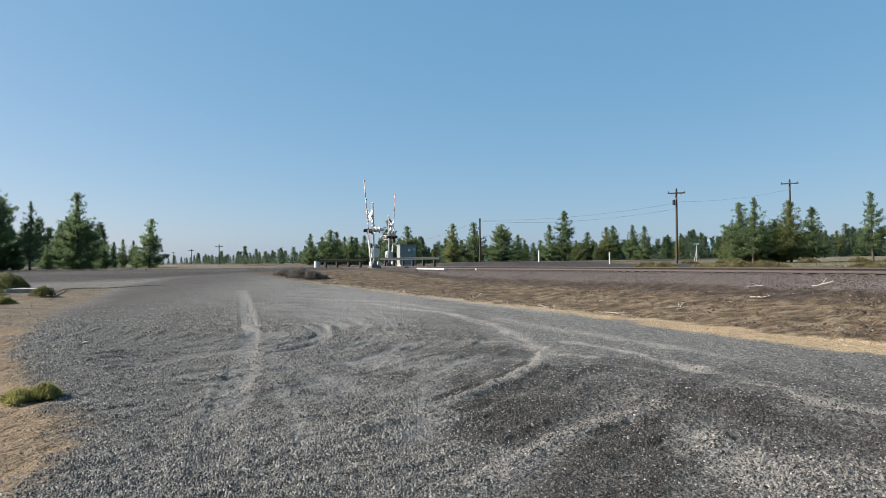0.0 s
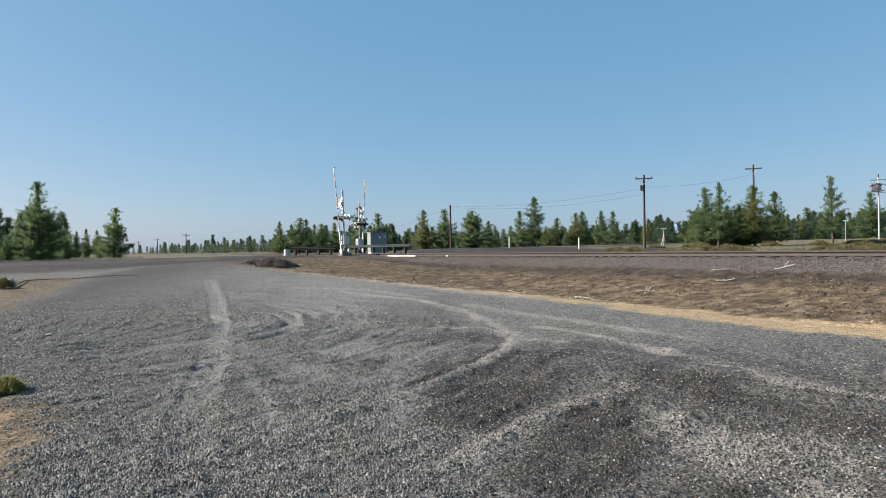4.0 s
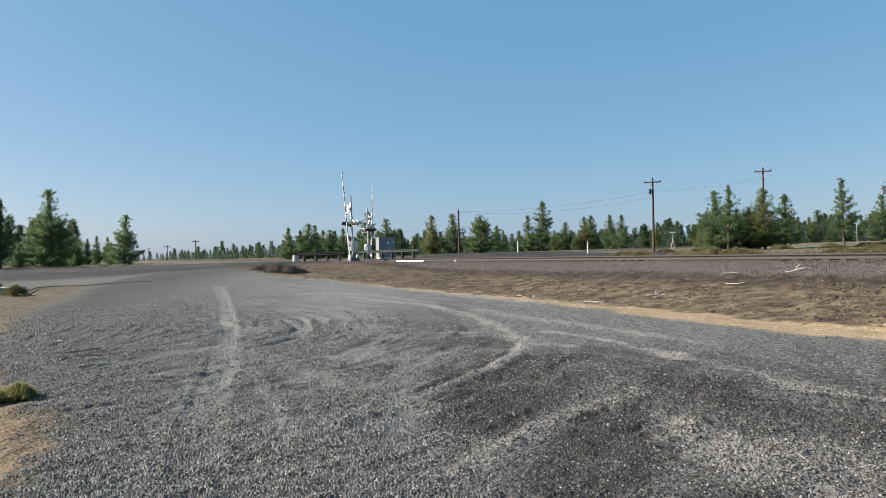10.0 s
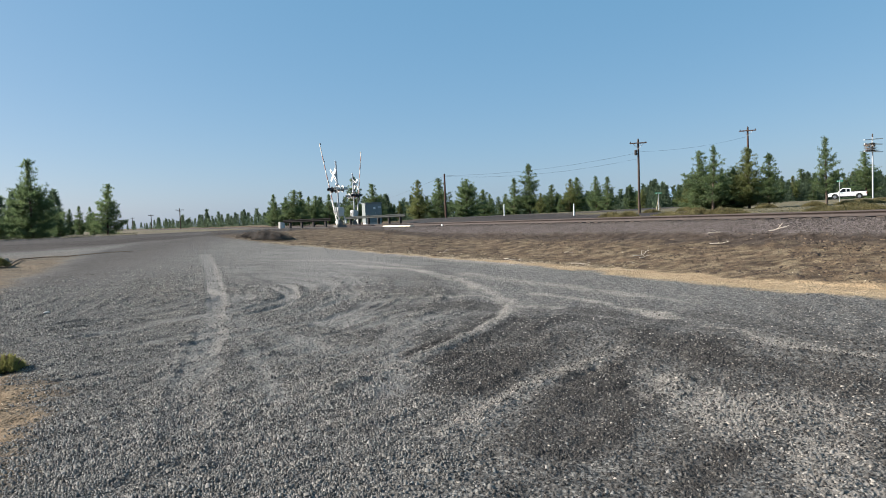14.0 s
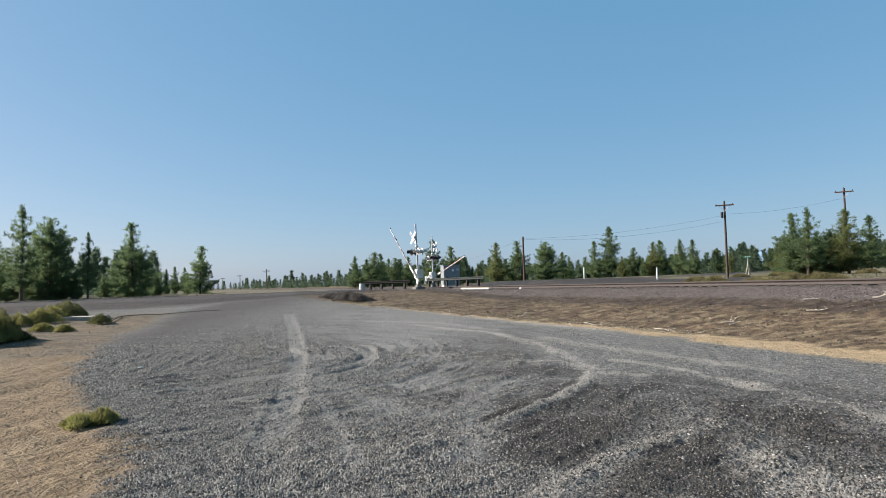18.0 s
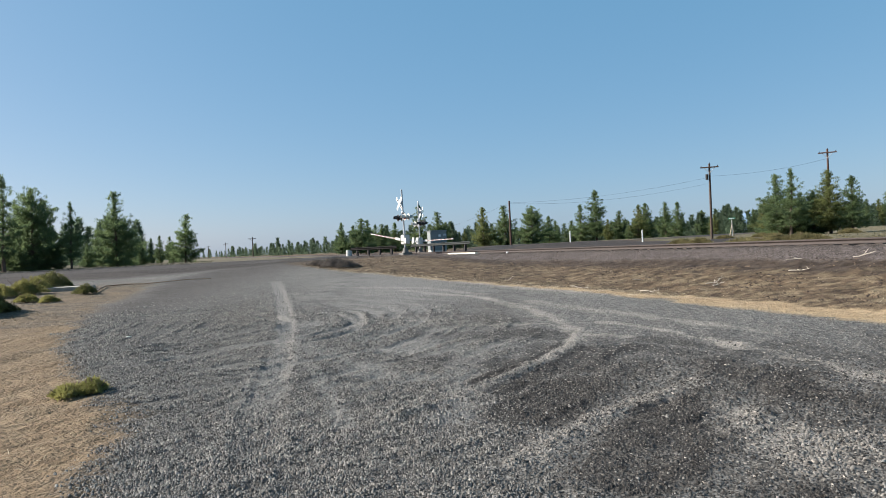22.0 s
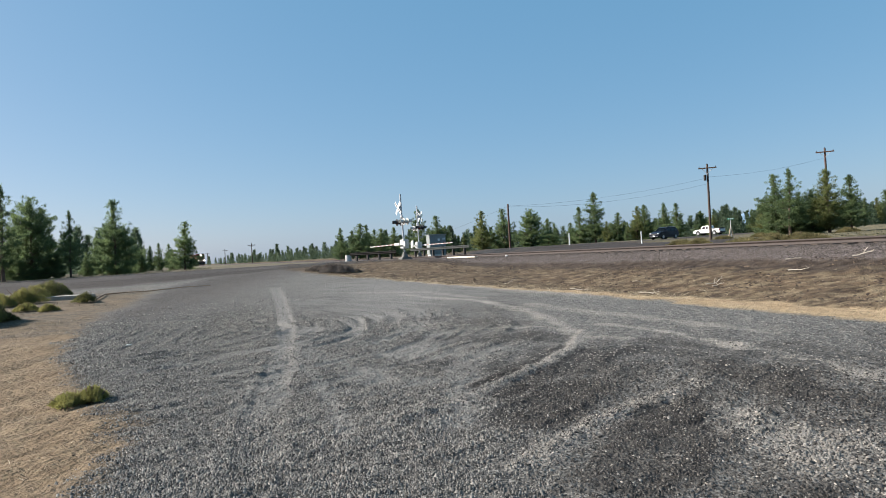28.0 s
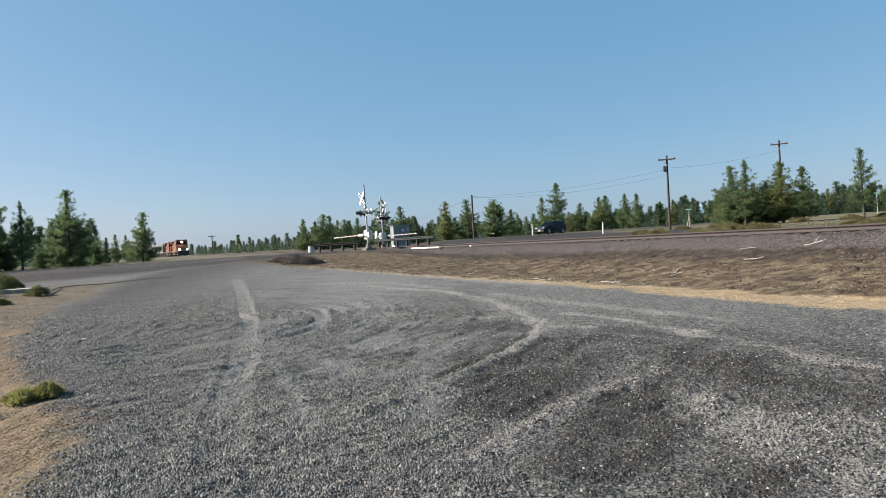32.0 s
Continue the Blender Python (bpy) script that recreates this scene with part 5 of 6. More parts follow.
# bent dark rod, added along a thin dark line on the gravel
def long_rod():
    bm = bmesh.new()
    pts = [(-13.3, 25.3), (-14.0, 27.2), (-14.35, 28.3), (-13.7, 28.8), (-13.1, 29.2), (-11.8, 30.5), (-10.9, 31.3)]
    p3 = [Vector((x, y, float(surface(x, y)) + 0.05 + 0.03 * (k % 2))) for k, (x, y) in enumerate(pts)]
    for k, (p, q) in enumerate(zip(p3[:-1], p3[1:])):
        add_rod(bm, p, q, 0.034 - 0.004 * k, 0.030 - 0.004 * k, 7)
    tagged(new("fallen_limb", bm_mesh("fallen_limb", bm, M_TWIG)), "long thin bent dark rod on the gravel", "branch")


long_rod()
rock_bm = bmesh.new()
bmesh.ops.create_icosphere(rock_bm, subdivisions=2, radius=0.042)
for v in rock_bm.verts:
    v.co = Vector((v.co.x * 1.5, v.co.y * 0.8, v.co.z * 0.45)) * (1 + 0.25 * noise.noise(v.co * 9))
tagged(new("pale_stone", bm_mesh("pale_stone", rock_bm, M_CONCRETE)), "flat whitish stone lying on the gravel", "stone").matrix_basis = pose(-6.56, 13.75, float(surface(-6.56, 13.75)) + 0.02, 0, 0, 20)
slab = thing("concrete_slab", axis_rest(-15.55, 27.5, 12), "low pale concrete slab among the brush", "slab")
part("slab", box(0, 0, 0.04, 1.9, 1.1, 0.20, 0.03), mat("dusty_concrete", (0.27, 0.24, 0.205), 0.9, 0.2, 3, bump=0.3), slab)


# ---- brush ----
def bush_mesh(seed, w, h, count, blade, material, name="foliage", dome=0.85):
    rng = np.random.default_rng(seed)
    count, blade = int(2.2 * count), 0.62 * blade
    a = rng.uniform(0, 6.283, count)
    q = np.sqrt(rng.random(count))
    lump = 1 + 0.22 * np.sin(3 * a + seed) + 0.15 * np.sin(5 * a) + rng.normal(0, 0.05, count)
    x, y = w * q * np.cos(a) * lump, w * q * np.sin(a) * lump
    top = h * (1 - dome * q**2) * rng.uniform(0.10, 1.0, count) ** 0.6 * (1 + 0.16 * np.sin(9 * x / w + seed) * np.sin(8 * y / w))
    base = np.stack([x, y, top * 0.75], -1)
    d = np.stack([0.5 * x / w, 0.5 * y / w, np.full(count, 0.8)], -1) + rng.normal(0, 0.6, (count, 3))
    d /= np.linalg.norm(d, axis=1, keepdims=True)
    sd = np.cross(d, rng.normal(0, 1, (count, 3)))
    sd *= (blade * 0.13) / np.linalg.norm(sd, axis=1, keepdims=True)
    ln = blade * rng.uniform(0.6, 1.3, (count, 1))
    v = np.stack([base - sd, base + sd, base + d * ln], 1).reshape(-1, 3)
    return np_mesh(name, v, np.arange(len(v)).reshape(-1, 3), material)


def stem_mesh(seed, w, h, k):
    rng = np.random.default_rng(seed)
    bm = bmesh.new()
    for _ in range(k):
        a, q = rng.uniform(0, 6.28), rng.random()
        add_rod(bm, (0.12 * w * math.cos(a), 0.12 * w * math.sin(a), -0.05), (w * q * math.cos(a), w * q * math.sin(a), h * rng.uniform(0.5, 0.85)), 0.014, 0.006, 4)
    return bm


M_SAGE = foliage("yellow_green_brush", (0.134, 0.137, 0.0439), (0.311, 0.283, 0.1))
M_WEED = foliage("yellow_weed_leaves", (0.163, 0.165, 0.0525), (0.356, 0.328, 0.119))
M_SAGE_DARK = foliage("dark_green_brush", (0.065, 0.072, 0.027), (0.160, 0.158, 0.060))
M_DRYBRUSH = mat("dry_grey_brush", (0.12, 0.096, 0.08), 0.95, 0.3, 3, second=(0.256, 0.211, 0.173))
M_RUSSET = foliage("straw_brush", (0.136, 0.12, 0.052), (0.272, 0.232, 0.112))


def bush(x, y, w, h, count, blade, material, label, seed, group="brush beside the lot", name="bush"):
    t = thing(name, pose(x, y, float(surface(x, y)), 0, 0, seed * 40), label, "bush", group)
    part("stems", stem_mesh(seed, w, h, 14), M_TWIG, t)
    part("foliage", bush_mesh(seed, w, h, count, blade, material), None, t)


YB = "yellow-green rabbitbrush bush on sandy dirt"
bush(-13.9, 18.9, 1.0, 1.45, 9000, 0.13, M_SAGE, YB, 1)
bush(-14.0, 19.9, 0.8, 1.3, 6500, 0.13, M_SAGE_DARK, "dark olive-green bush on sandy dirt", 2)
bush(-16.4, 21.5, 1.0, 1.25, 6000, 0.13, M_SAGE, YB, 4)
bush(-15.6, 20.4, 0.9, 1.2, 5000, 0.13, M_SAGE, YB, 11)
bush(-13.15, 19.95, 0.32, 0.36, 1200, 0.10, M_SAGE_DARK, "small dark green bush on sandy dirt", 5)
bush(-16.5, 24.9, 0.5, 0.62, 2600, 0.11, M_SAGE, YB, 9)
bush(-16.3, 25.9, 0.62, 0.78, 3600, 0.11, M_SAGE, YB, 6)
bush(-16.7, 27.3, 0.6, 0.80, 3200, 0.11, M_SAGE, YB, 3)
bush(-16.9, 28.7, 0.78, 0.92, 4200, 0.12, M_SAGE_DARK, "dark green rounded bush beside the slab", 7)
bush(-13.7, 25.5, 0.36, 0.52, 1600, 0.10, M_SAGE_DARK, "small dark green bush beside the slab", 8)
bush(-14.4, 23.0, 0.36, 0.38, 1200, 0.11, M_SAGE, "low straw-coloured bush on sandy dirt", 10)
bush(-13.6, 22.9, 0.30, 0.32, 900, 0.11, M_SAGE, "low straw-coloured bush on sandy dirt", 17)
bush(-4.56, 8.02, 0.21, 0.17, 900, 0.085, M_WEED, "low yellow-green weed clump at the gravel edge", 12, "weed clumps", "weed_clump")
bush(-4.33, 8.10, 0.15, 0.22, 700, 0.085, M_WEED, "low yellow-green weed clump at the gravel edge", 13, "weed clumps", "weed_clump")
bush(-5.72, 7.66, 0.26, 0.17, 600, 0.08, M_SAGE_DARK, "low green weed clump on sandy dirt", 14, "weed clumps", "weed_clump")
bush(-6.1, 37.6, 0.80, 0.75, 5200, 0.10, M_DRYBRUSH, "mound of dry grey brush below the bank", 15, "dry brush piles", "brush_pile")
bush(-5.3, 36.3, 0.60, 0.55, 3600, 0.10, M_DRYBRUSH, "mound of dry grey brush below the bank", 16, "dry brush piles", "brush_pile")
bush(-7.3, 39.6, 0.70, 0.40, 2600, 0.10, M_DRYBRUSH, "low mound of dry grey brush below the bank", 18, "dry brush piles", "brush_pile")
for k, (x, y, w, h) in enumerate([(51.0, 66.0, 1.7, 0.62), (53.4, 67.0, 1.4, 0.5), (48.8, 65.0, 1.2, 0.55), (56.0, 69.5, 1.5, 0.5), (45.0, 65.0, 1.0, 0.6), (40.5, 66.5, 0.9, 0.6), (33.0, 69.0, 0.9, 0.5), (30.0, 71.0, 0.8, 0.4)]):
    bush(x, y, w, h, 1500, 0.28, M_RUSSET, "straw-coloured low bush between railway and highway", 20 + k, "bushes between railway and highway")

_strip = random.Random(31)
for k in range(16):
    _s, _n = 25 + 1.25 * k + _strip.uniform(-0.5, 0.5), -6.5 - 7 * _strip.random()
    _bx, _by = track_xy(_s, _n)
    bush(_bx, _by, _strip.uniform(0.5, 1.0), _strip.uniform(0.25, 0.55), 1100, 0.22, M_RUSSET, "straw-coloured low bush behind the railway track", 40 + k, "bushes between railway and highway")


M_GRASS = island_material("dry_olive_grass", [(0.0, (0.054, 0.0562, 0.0245)), (1.0, (0.194, 0.162, 0.09)), (0.6, (0.119, 0.102, 0.0518))])


def dry_grass():
    rng = np.random.default_rng(120)
    s, n = rng.uniform(-10, 60, 40000), -5.5 - 44 * rng.random(40000) ** 1.1
    open_to = meadow_edge(s)
    x, y = track_xy(s, n)
    road = np.minimum(along_line(x, y, SIDE_ROAD), along_line(x, y, HIGHWAY))
    keep = (n < open_to) & (road > 5.0) & (fbm(x, y, 0.16, 121) > rng.uniform(0.40, 0.64, 40000))
    x2, y2 = [], []
    r, a = rng.uniform(50, 95, 7000), np.radians(rng.uniform(-44, -19, 7000))
    x2, y2 = r * np.sin(a), r * np.cos(a)
    k2 = (along_line(x2, y2, SIDE_ROAD) > 6) & (fbm(x2, y2, 0.2, 122) > 0.42)
    return np.r_[x[keep], x2[k2]], np.r_[y[keep], y2[k2]]


_x, _y = dry_grass()
_rng = np.random.default_rng(123)
blades("dry_grass", _x, _y, 0.03 + 0.13 * _rng.random(len(_x)) ** 2, 0.02 + 0.02 * _rng.random(len(_x)), 0.5, M_GRASS, "dry straw-coloured grass along roads and trees", 124)
_r, _a = _rng.uniform(15, 33, 9000), np.radians(_rng.uniform(-44, -22, 9000))
_x, _y = _r * np.sin(_a), _r * np.cos(_a)
_k = (zones(_x, _y)[6] > 0.35) & (fbm(_x, _y, 0.9, 125) > 0.45)
blades("brush_grass", _x[_k], _y[_k], 0.05 + 0.18 * _rng.random(_k.sum()) ** 3, np.full(_k.sum(), 0.010), 0.35, M_LITTER, "dry grass tufts between the bushes", 126)
# ---- vehicles: local +x is forward, wheels on z = 0 ----
def hull(profile, width_at, name="body"):
    """A body from a side outline (x, z), its half width given by height and place; two edge loops round it."""
    bm = bmesh.new()
    left = [bm.verts.new((x, width_at(x, z), z)) for x, z in profile]
    right = [bm.verts.new((x, -width_at(x, z), z)) for x, z in profile]
    k = len(profile)
    bm.faces.new(left)
    bm.faces.new(list(reversed(right)))
    for j in range(k):
        bm.faces.new((left[j], right[j], right[(j + 1) % k], left[(j + 1) % k]))
    bmesh.ops.recalc_face_normals(bm, faces=bm.faces)
    es = [e for e in bm.edges if len(e.link_faces) == 2 and abs(e.verts[0].co.y - e.verts[1].co.y) < 0.2]
    bmesh.ops.bevel(bm, geom=es, offset=0.05, segments=2, affect="EDGES", clamp_overlap=True)
    bmesh.ops.triangulate(bm, faces=[f for f in bm.faces if len(f.verts) > 4])
    return bm


def side_panel(points, width_at, side, proud=0.012):
    bm = bmesh.new()
    outer = [bm.verts.new((x, side * (width_at(x, z) + proud), z)) for x, z in points]
    inner = [bm.verts.new((x, side * (width_at(x, z) - 0.05), z)) for x, z in points]
    k = len(points)
    bm.faces.new(outer)
    bm.faces.new(list(reversed(inner)))
    for j in range(k):
        bm.faces.new((outer[j], inner[j], inner[(j + 1) % k], outer[(j + 1) % k]))
    return bm


def wheel(t, x, y, r, w=0.22):
    side = 1 if y > 0 else -1
    bm = bmesh.new()
    bmesh.ops.create_cone(bm, cap_ends=True, segments=24, radius1=r, radius2=r, depth=w, matrix=Matrix.Rotation(radians(90), 4, "X"))
    bmesh.ops.bevel(bm, geom=[e for e in bm.edges if abs(abs(e.verts[0].co.y) - abs(e.verts[1].co.y)) < 1e-4 and len(e.link_faces) == 2 and any(len(f.verts) > 4 for f in e.link_faces)], offset=0.03, segments=2, affect="EDGES")
    ob = part("wheel", bm, M_TYRE, t, "black rubber tyre")
    ob.matrix_basis = pose(x, y, r)
    bm = bmesh.new()
    bmesh.ops.create_cone(bm, cap_ends=True, segments=18, radius1=r * 0.62, radius2=r * 0.62, depth=0.03, matrix=Matrix.Translation((0, side * w * 0.5, 0)) @ Matrix.Rotation(radians(90), 4, "X"))
    for k in range(5):
        a = 2 * math.pi * k / 5
        add_box(bm, 0, side * (w * 0.5 + 0.015), r * 0.32, r * 0.14, 0.02, r * 0.5, Matrix.Rotation(a, 4, "Y"))
    part("rim", bm, M_RIM, ob, "grey alloy rim")
    return ob


M_TYRE = mat("tyre_rubber", (0.02, 0.02, 0.02), 0.85, 0.15, 8)
M_RIM = mat("alloy_rim", (0.35, 0.35, 0.36), 0.35, 0.1, 8, metal=0.7)
M_NAVY = mat("dark_blue_car_paint", (0.005, 0.007, 0.015), 0.4, 0.05, 3, spec=0.25)
M_WHITECAR = mat("white_car_paint", (0.78, 0.78, 0.76), 0.3, 0.04, 3)
M_GLASS = mat("dark_tinted_glass", (0.008, 0.010, 0.012), 0.10, 0.05, 3, spec=0.3)
M_LAMPCLEAR = mat("clear_headlamp", (0.6, 0.6, 0.58), 0.15, 0.05, 5)
M_TAIL = mat("red_tail_lamp", (0.35, 0.02, 0.02), 0.25, 0.05, 5)


def build_suv():
    t = thing("suv", Matrix.Identity(4), "dark blue suv driving slowly towards the crossing", "car")

    def w(x, z):
        side = 0.90 - 0.10 * max(0, abs(x) - 1.7) / 0.6
        return side - 0.20 * max(0, z - 0.95) / 0.7

    body = [(-2.25, 0.42), (-2.30, 0.75), (-2.22, 1.02), (-1.95, 1.45), (-1.75, 1.60), (-1.0, 1.68), (0.1, 1.66), (0.35, 1.60), (0.98, 1.10), (1.7, 1.00), (2.15, 0.86), (2.28, 0.66), (2.22, 0.36), (1.75, 0.26), (-1.8, 0.26)]
    part("body", hull(body, w), M_NAVY, t)
    for s in (-1, 1):
        part("side_window", side_panel([(0.78, 1.12), (0.28, 1.52), (-0.32, 1.56), (-0.32, 1.10)], w, s), M_GLASS, t, "dark tinted glass")
        part("side_window", side_panel([(-0.40, 1.10), (-0.40, 1.56), (-1.18, 1.56), (-1.22, 1.10)], w, s), M_GLASS, t, "dark tinted glass")
        part("side_window", side_panel([(-1.30, 1.10), (-1.26, 1.54), (-1.72, 1.48), (-1.90, 1.14)], w, s), M_GLASS, t, "dark tinted glass")
        part("headlamp", box(2.06, s * 0.64, 0.82, 0.30, 0.30, 0.14, 0.04), M_LAMPCLEAR, t, "clear headlamp")
        part("tail_lamp", box(-2.16, s * 0.66, 1.05, 0.16, 0.20, 0.34, 0.03), M_TAIL, t, "red tail lamp")
        part("door_mirror", box(0.72, s * 0.99, 1.12, 0.14, 0.20, 0.14, 0.04), M_NAVY, t)
        part("roof_rail", box(-0.75, s * 0.62, 1.70, 1.9, 0.04, 0.05, 0.01), M_ALU, t, "silver roof rail")
        part("sill", box(0, s * 0.86, 0.30, 2.2, 0.10, 0.14, 0.02), M_BLACK, t)
        for x in (1.38, -1.36):
            bm = bmesh.new()
            bmesh.ops.create_cone(bm, cap_ends=True, segments=24, radius1=0.42, radius2=0.42, depth=0.10, matrix=Matrix.Translation((x, s * 0.84, 0.40)) @ Matrix.Rotation(radians(90), 4, "X"))
            part("wheel_arch", bm, M_BLACK, t)
    bm = bmesh.new()
    vs = [bm.verts.new(p) for p in ((1.02, 0.74, 1.09), (1.02, -0.74, 1.09), (0.38, -0.62, 1.605), (0.38, 0.62, 1.605))]
    bm.faces.new(vs)
    bmesh.ops.solidify(bm, geom=bm.faces[:], thickness=-0.03)
    part("windscreen", bm, M_GLASS, t, "dark tinted glass")
    part("grille", box(2.25, 0, 0.70, 0.06, 0.9, 0.16, 0.02), M_BLACK, t)
    part("front_bumper", box(2.20, 0, 0.44, 0.14, 1.5, 0.18, 0.03), M_BLACK, t)
    part("number_plate", box(2.285, 0, 0.50, 0.012, 0.32, 0.14), M_WHITE, t, "plain pale plate")
    ws = [wheel(t, x, s * 0.80, 0.35) for x in (1.38, -1.36) for s in (-1, 1)]
    return t, ws


def build_pickup():
    t = thing("pickup_truck", Matrix.Identity(4), "white pickup truck with a dark bed cover", "truck")

    def w(x, z):
        return 0.93 - 0.06 * max(0, abs(x) - 2.2) / 0.6 - 0.17 * max(0, z - 1.05) / 0.7

    body = [(-2.75, 0.55), (-2.78, 1.05), (-0.62, 1.08), (-0.55, 1.10), (-0.50, 1.70), (-0.30, 1.76), (0.55, 1.76), (0.75, 1.70), (1.28, 1.14), (2.3, 1.04), (2.68, 0.94), (2.74, 0.66), (2.70, 0.42), (-2.70, 0.42)]
    part("body", hull(body, w), M_WHITECAR, t)
    for s in (-1, 1):
        part("side_window", side_panel([(1.05, 1.18), (0.66, 1.62), (0.18, 1.64), (0.18, 1.16)], w, s), M_GLASS, t, "dark tinted glass")
        part("side_window", side_panel([(0.08, 1.16), (0.08, 1.64), (-0.36, 1.64), (-0.40, 1.16)], w, s), M_GLASS, t, "dark tinted glass")
        part("bed_side", box(-1.68, s * 0.90, 1.10, 2.16, 0.07, 0.10, 0.02), M_WHITECAR, t)
        part("headlamp", box(2.62, s * 0.68, 0.82, 0.16, 0.34, 0.18, 0.03), M_LAMPCLEAR, t, "clear headlamp")
        part("tail_lamp", box(-2.72, s * 0.84, 0.90, 0.12, 0.12, 0.30, 0.02), M_TAIL, t, "red tail lamp")
        part("door_mirror", box(1.02, s * 1.06, 1.22, 0.12, 0.22, 0.20, 0.03), M_BLACK, t)
        part("sill", box(0.1, s * 0.90, 0.42, 2.3, 0.08, 0.12, 0.02), M_BLACK, t)
        for x in (1.72, -1.68):
            bm = bmesh.new()
            bmesh.ops.create_cone(bm, cap_ends=True, segments=24, radius1=0.46, radius2=0.46, depth=0.10, matrix=Matrix.Translation((x, s * 0.875, 0.45)) @ Matrix.Rotation(radians(90), 4, "X"))
            part("wheel_arch", bm, M_BLACK, t)
    bm = bmesh.new()
    vs = [bm.verts.new(p) for p in ((1.31, 0.78, 1.14), (1.31, -0.78, 1.14), (0.80, -0.68, 1.68), (0.80, 0.68, 1.68))]
    bm.faces.new(vs)
    bmesh.ops.solidify(bm, geom=bm.faces[:], thickness=-0.03)
    part("windscreen", bm, M_GLASS, t, "dark tinted glass")
    part("bed_cover", box(-1.70, 0, 1.21, 2.05, 1.66, 0.16, 0.04), M_BLACK, t, "dark cover over the bed")
    part("bed_floor", box(-1.68, 0, 1.083, 2.05, 1.6, 0.02), M_BLACK, t, "dark bed liner")
    part("front_bumper", box(2.74, 0, 0.56, 0.14, 1.7, 0.22, 0.03), M_RIM, t)
    part("rear_bumper", box(-2.84, 0, 0.56, 0.16, 1.7, 0.20, 0.03), M_BLACK, t)
    part("grille", box(2.72, 0, 0.84, 0.06, 1.0, 0.22, 0.02), M_BLACK, t)
    ws = [wheel(t, x, s * 0.82, 0.39, 0.26) for x in (1.72, -1.68) for s in (-1, 1)]
    return t, ws


suv, suv_wheels = build_suv()
pickup, pickup_wheels = build_pickup()
pickup.scale = (0.9, 0.9, 0.9)

# ---- the train ----
M_ORANGE = mat("orange_loco_paint", (0.18, 0.045, 0.018), 0.55, 0.10, 0.8)
M_LOCOBLACK = mat("black_loco_paint", (0.025, 0.024, 0.023), 0.6, 0.2, 1.5)
M_YELLOW = mat("yellow_stripe", (0.45, 0.25, 0.05), 0.5, 0.1, 2)
M_WAGON = mat("dusty_grey_wagon", (0.176, 0.172, 0.16), 0.7, 0.15, 0.8)
M_UNDER = mat("dusty_underframe", (0.10, 0.085, 0.07), 0.85, 0.25, 1.5)
M_HEADLIGHT = glow("headlight_glow", (1.0, 0.90, 0.72), 16.0)


def bogie(t, x, axles):
    b = part("bogie", box(x, 0, 0.62, axles * 1.55, 2.4, 0.36, 0.05), M_UNDER, t, "dusty grey bogie")
    for k in range(axles):
        cx = x + (k - (axles - 1) / 2) * 1.75
        for s in (-1, 1):
            bm = bmesh.new()
            bmesh.ops.create_cone(bm, cap_ends=True, segments=20, radius1=0.52, radius2=0.52, depth=0.14, matrix=Matrix.Translation((cx, s * 0.78, 0.52)) @ Matrix.Rotation(radians(90), 4, "X"))
            part("wheel", bm, M_STEEL, b)


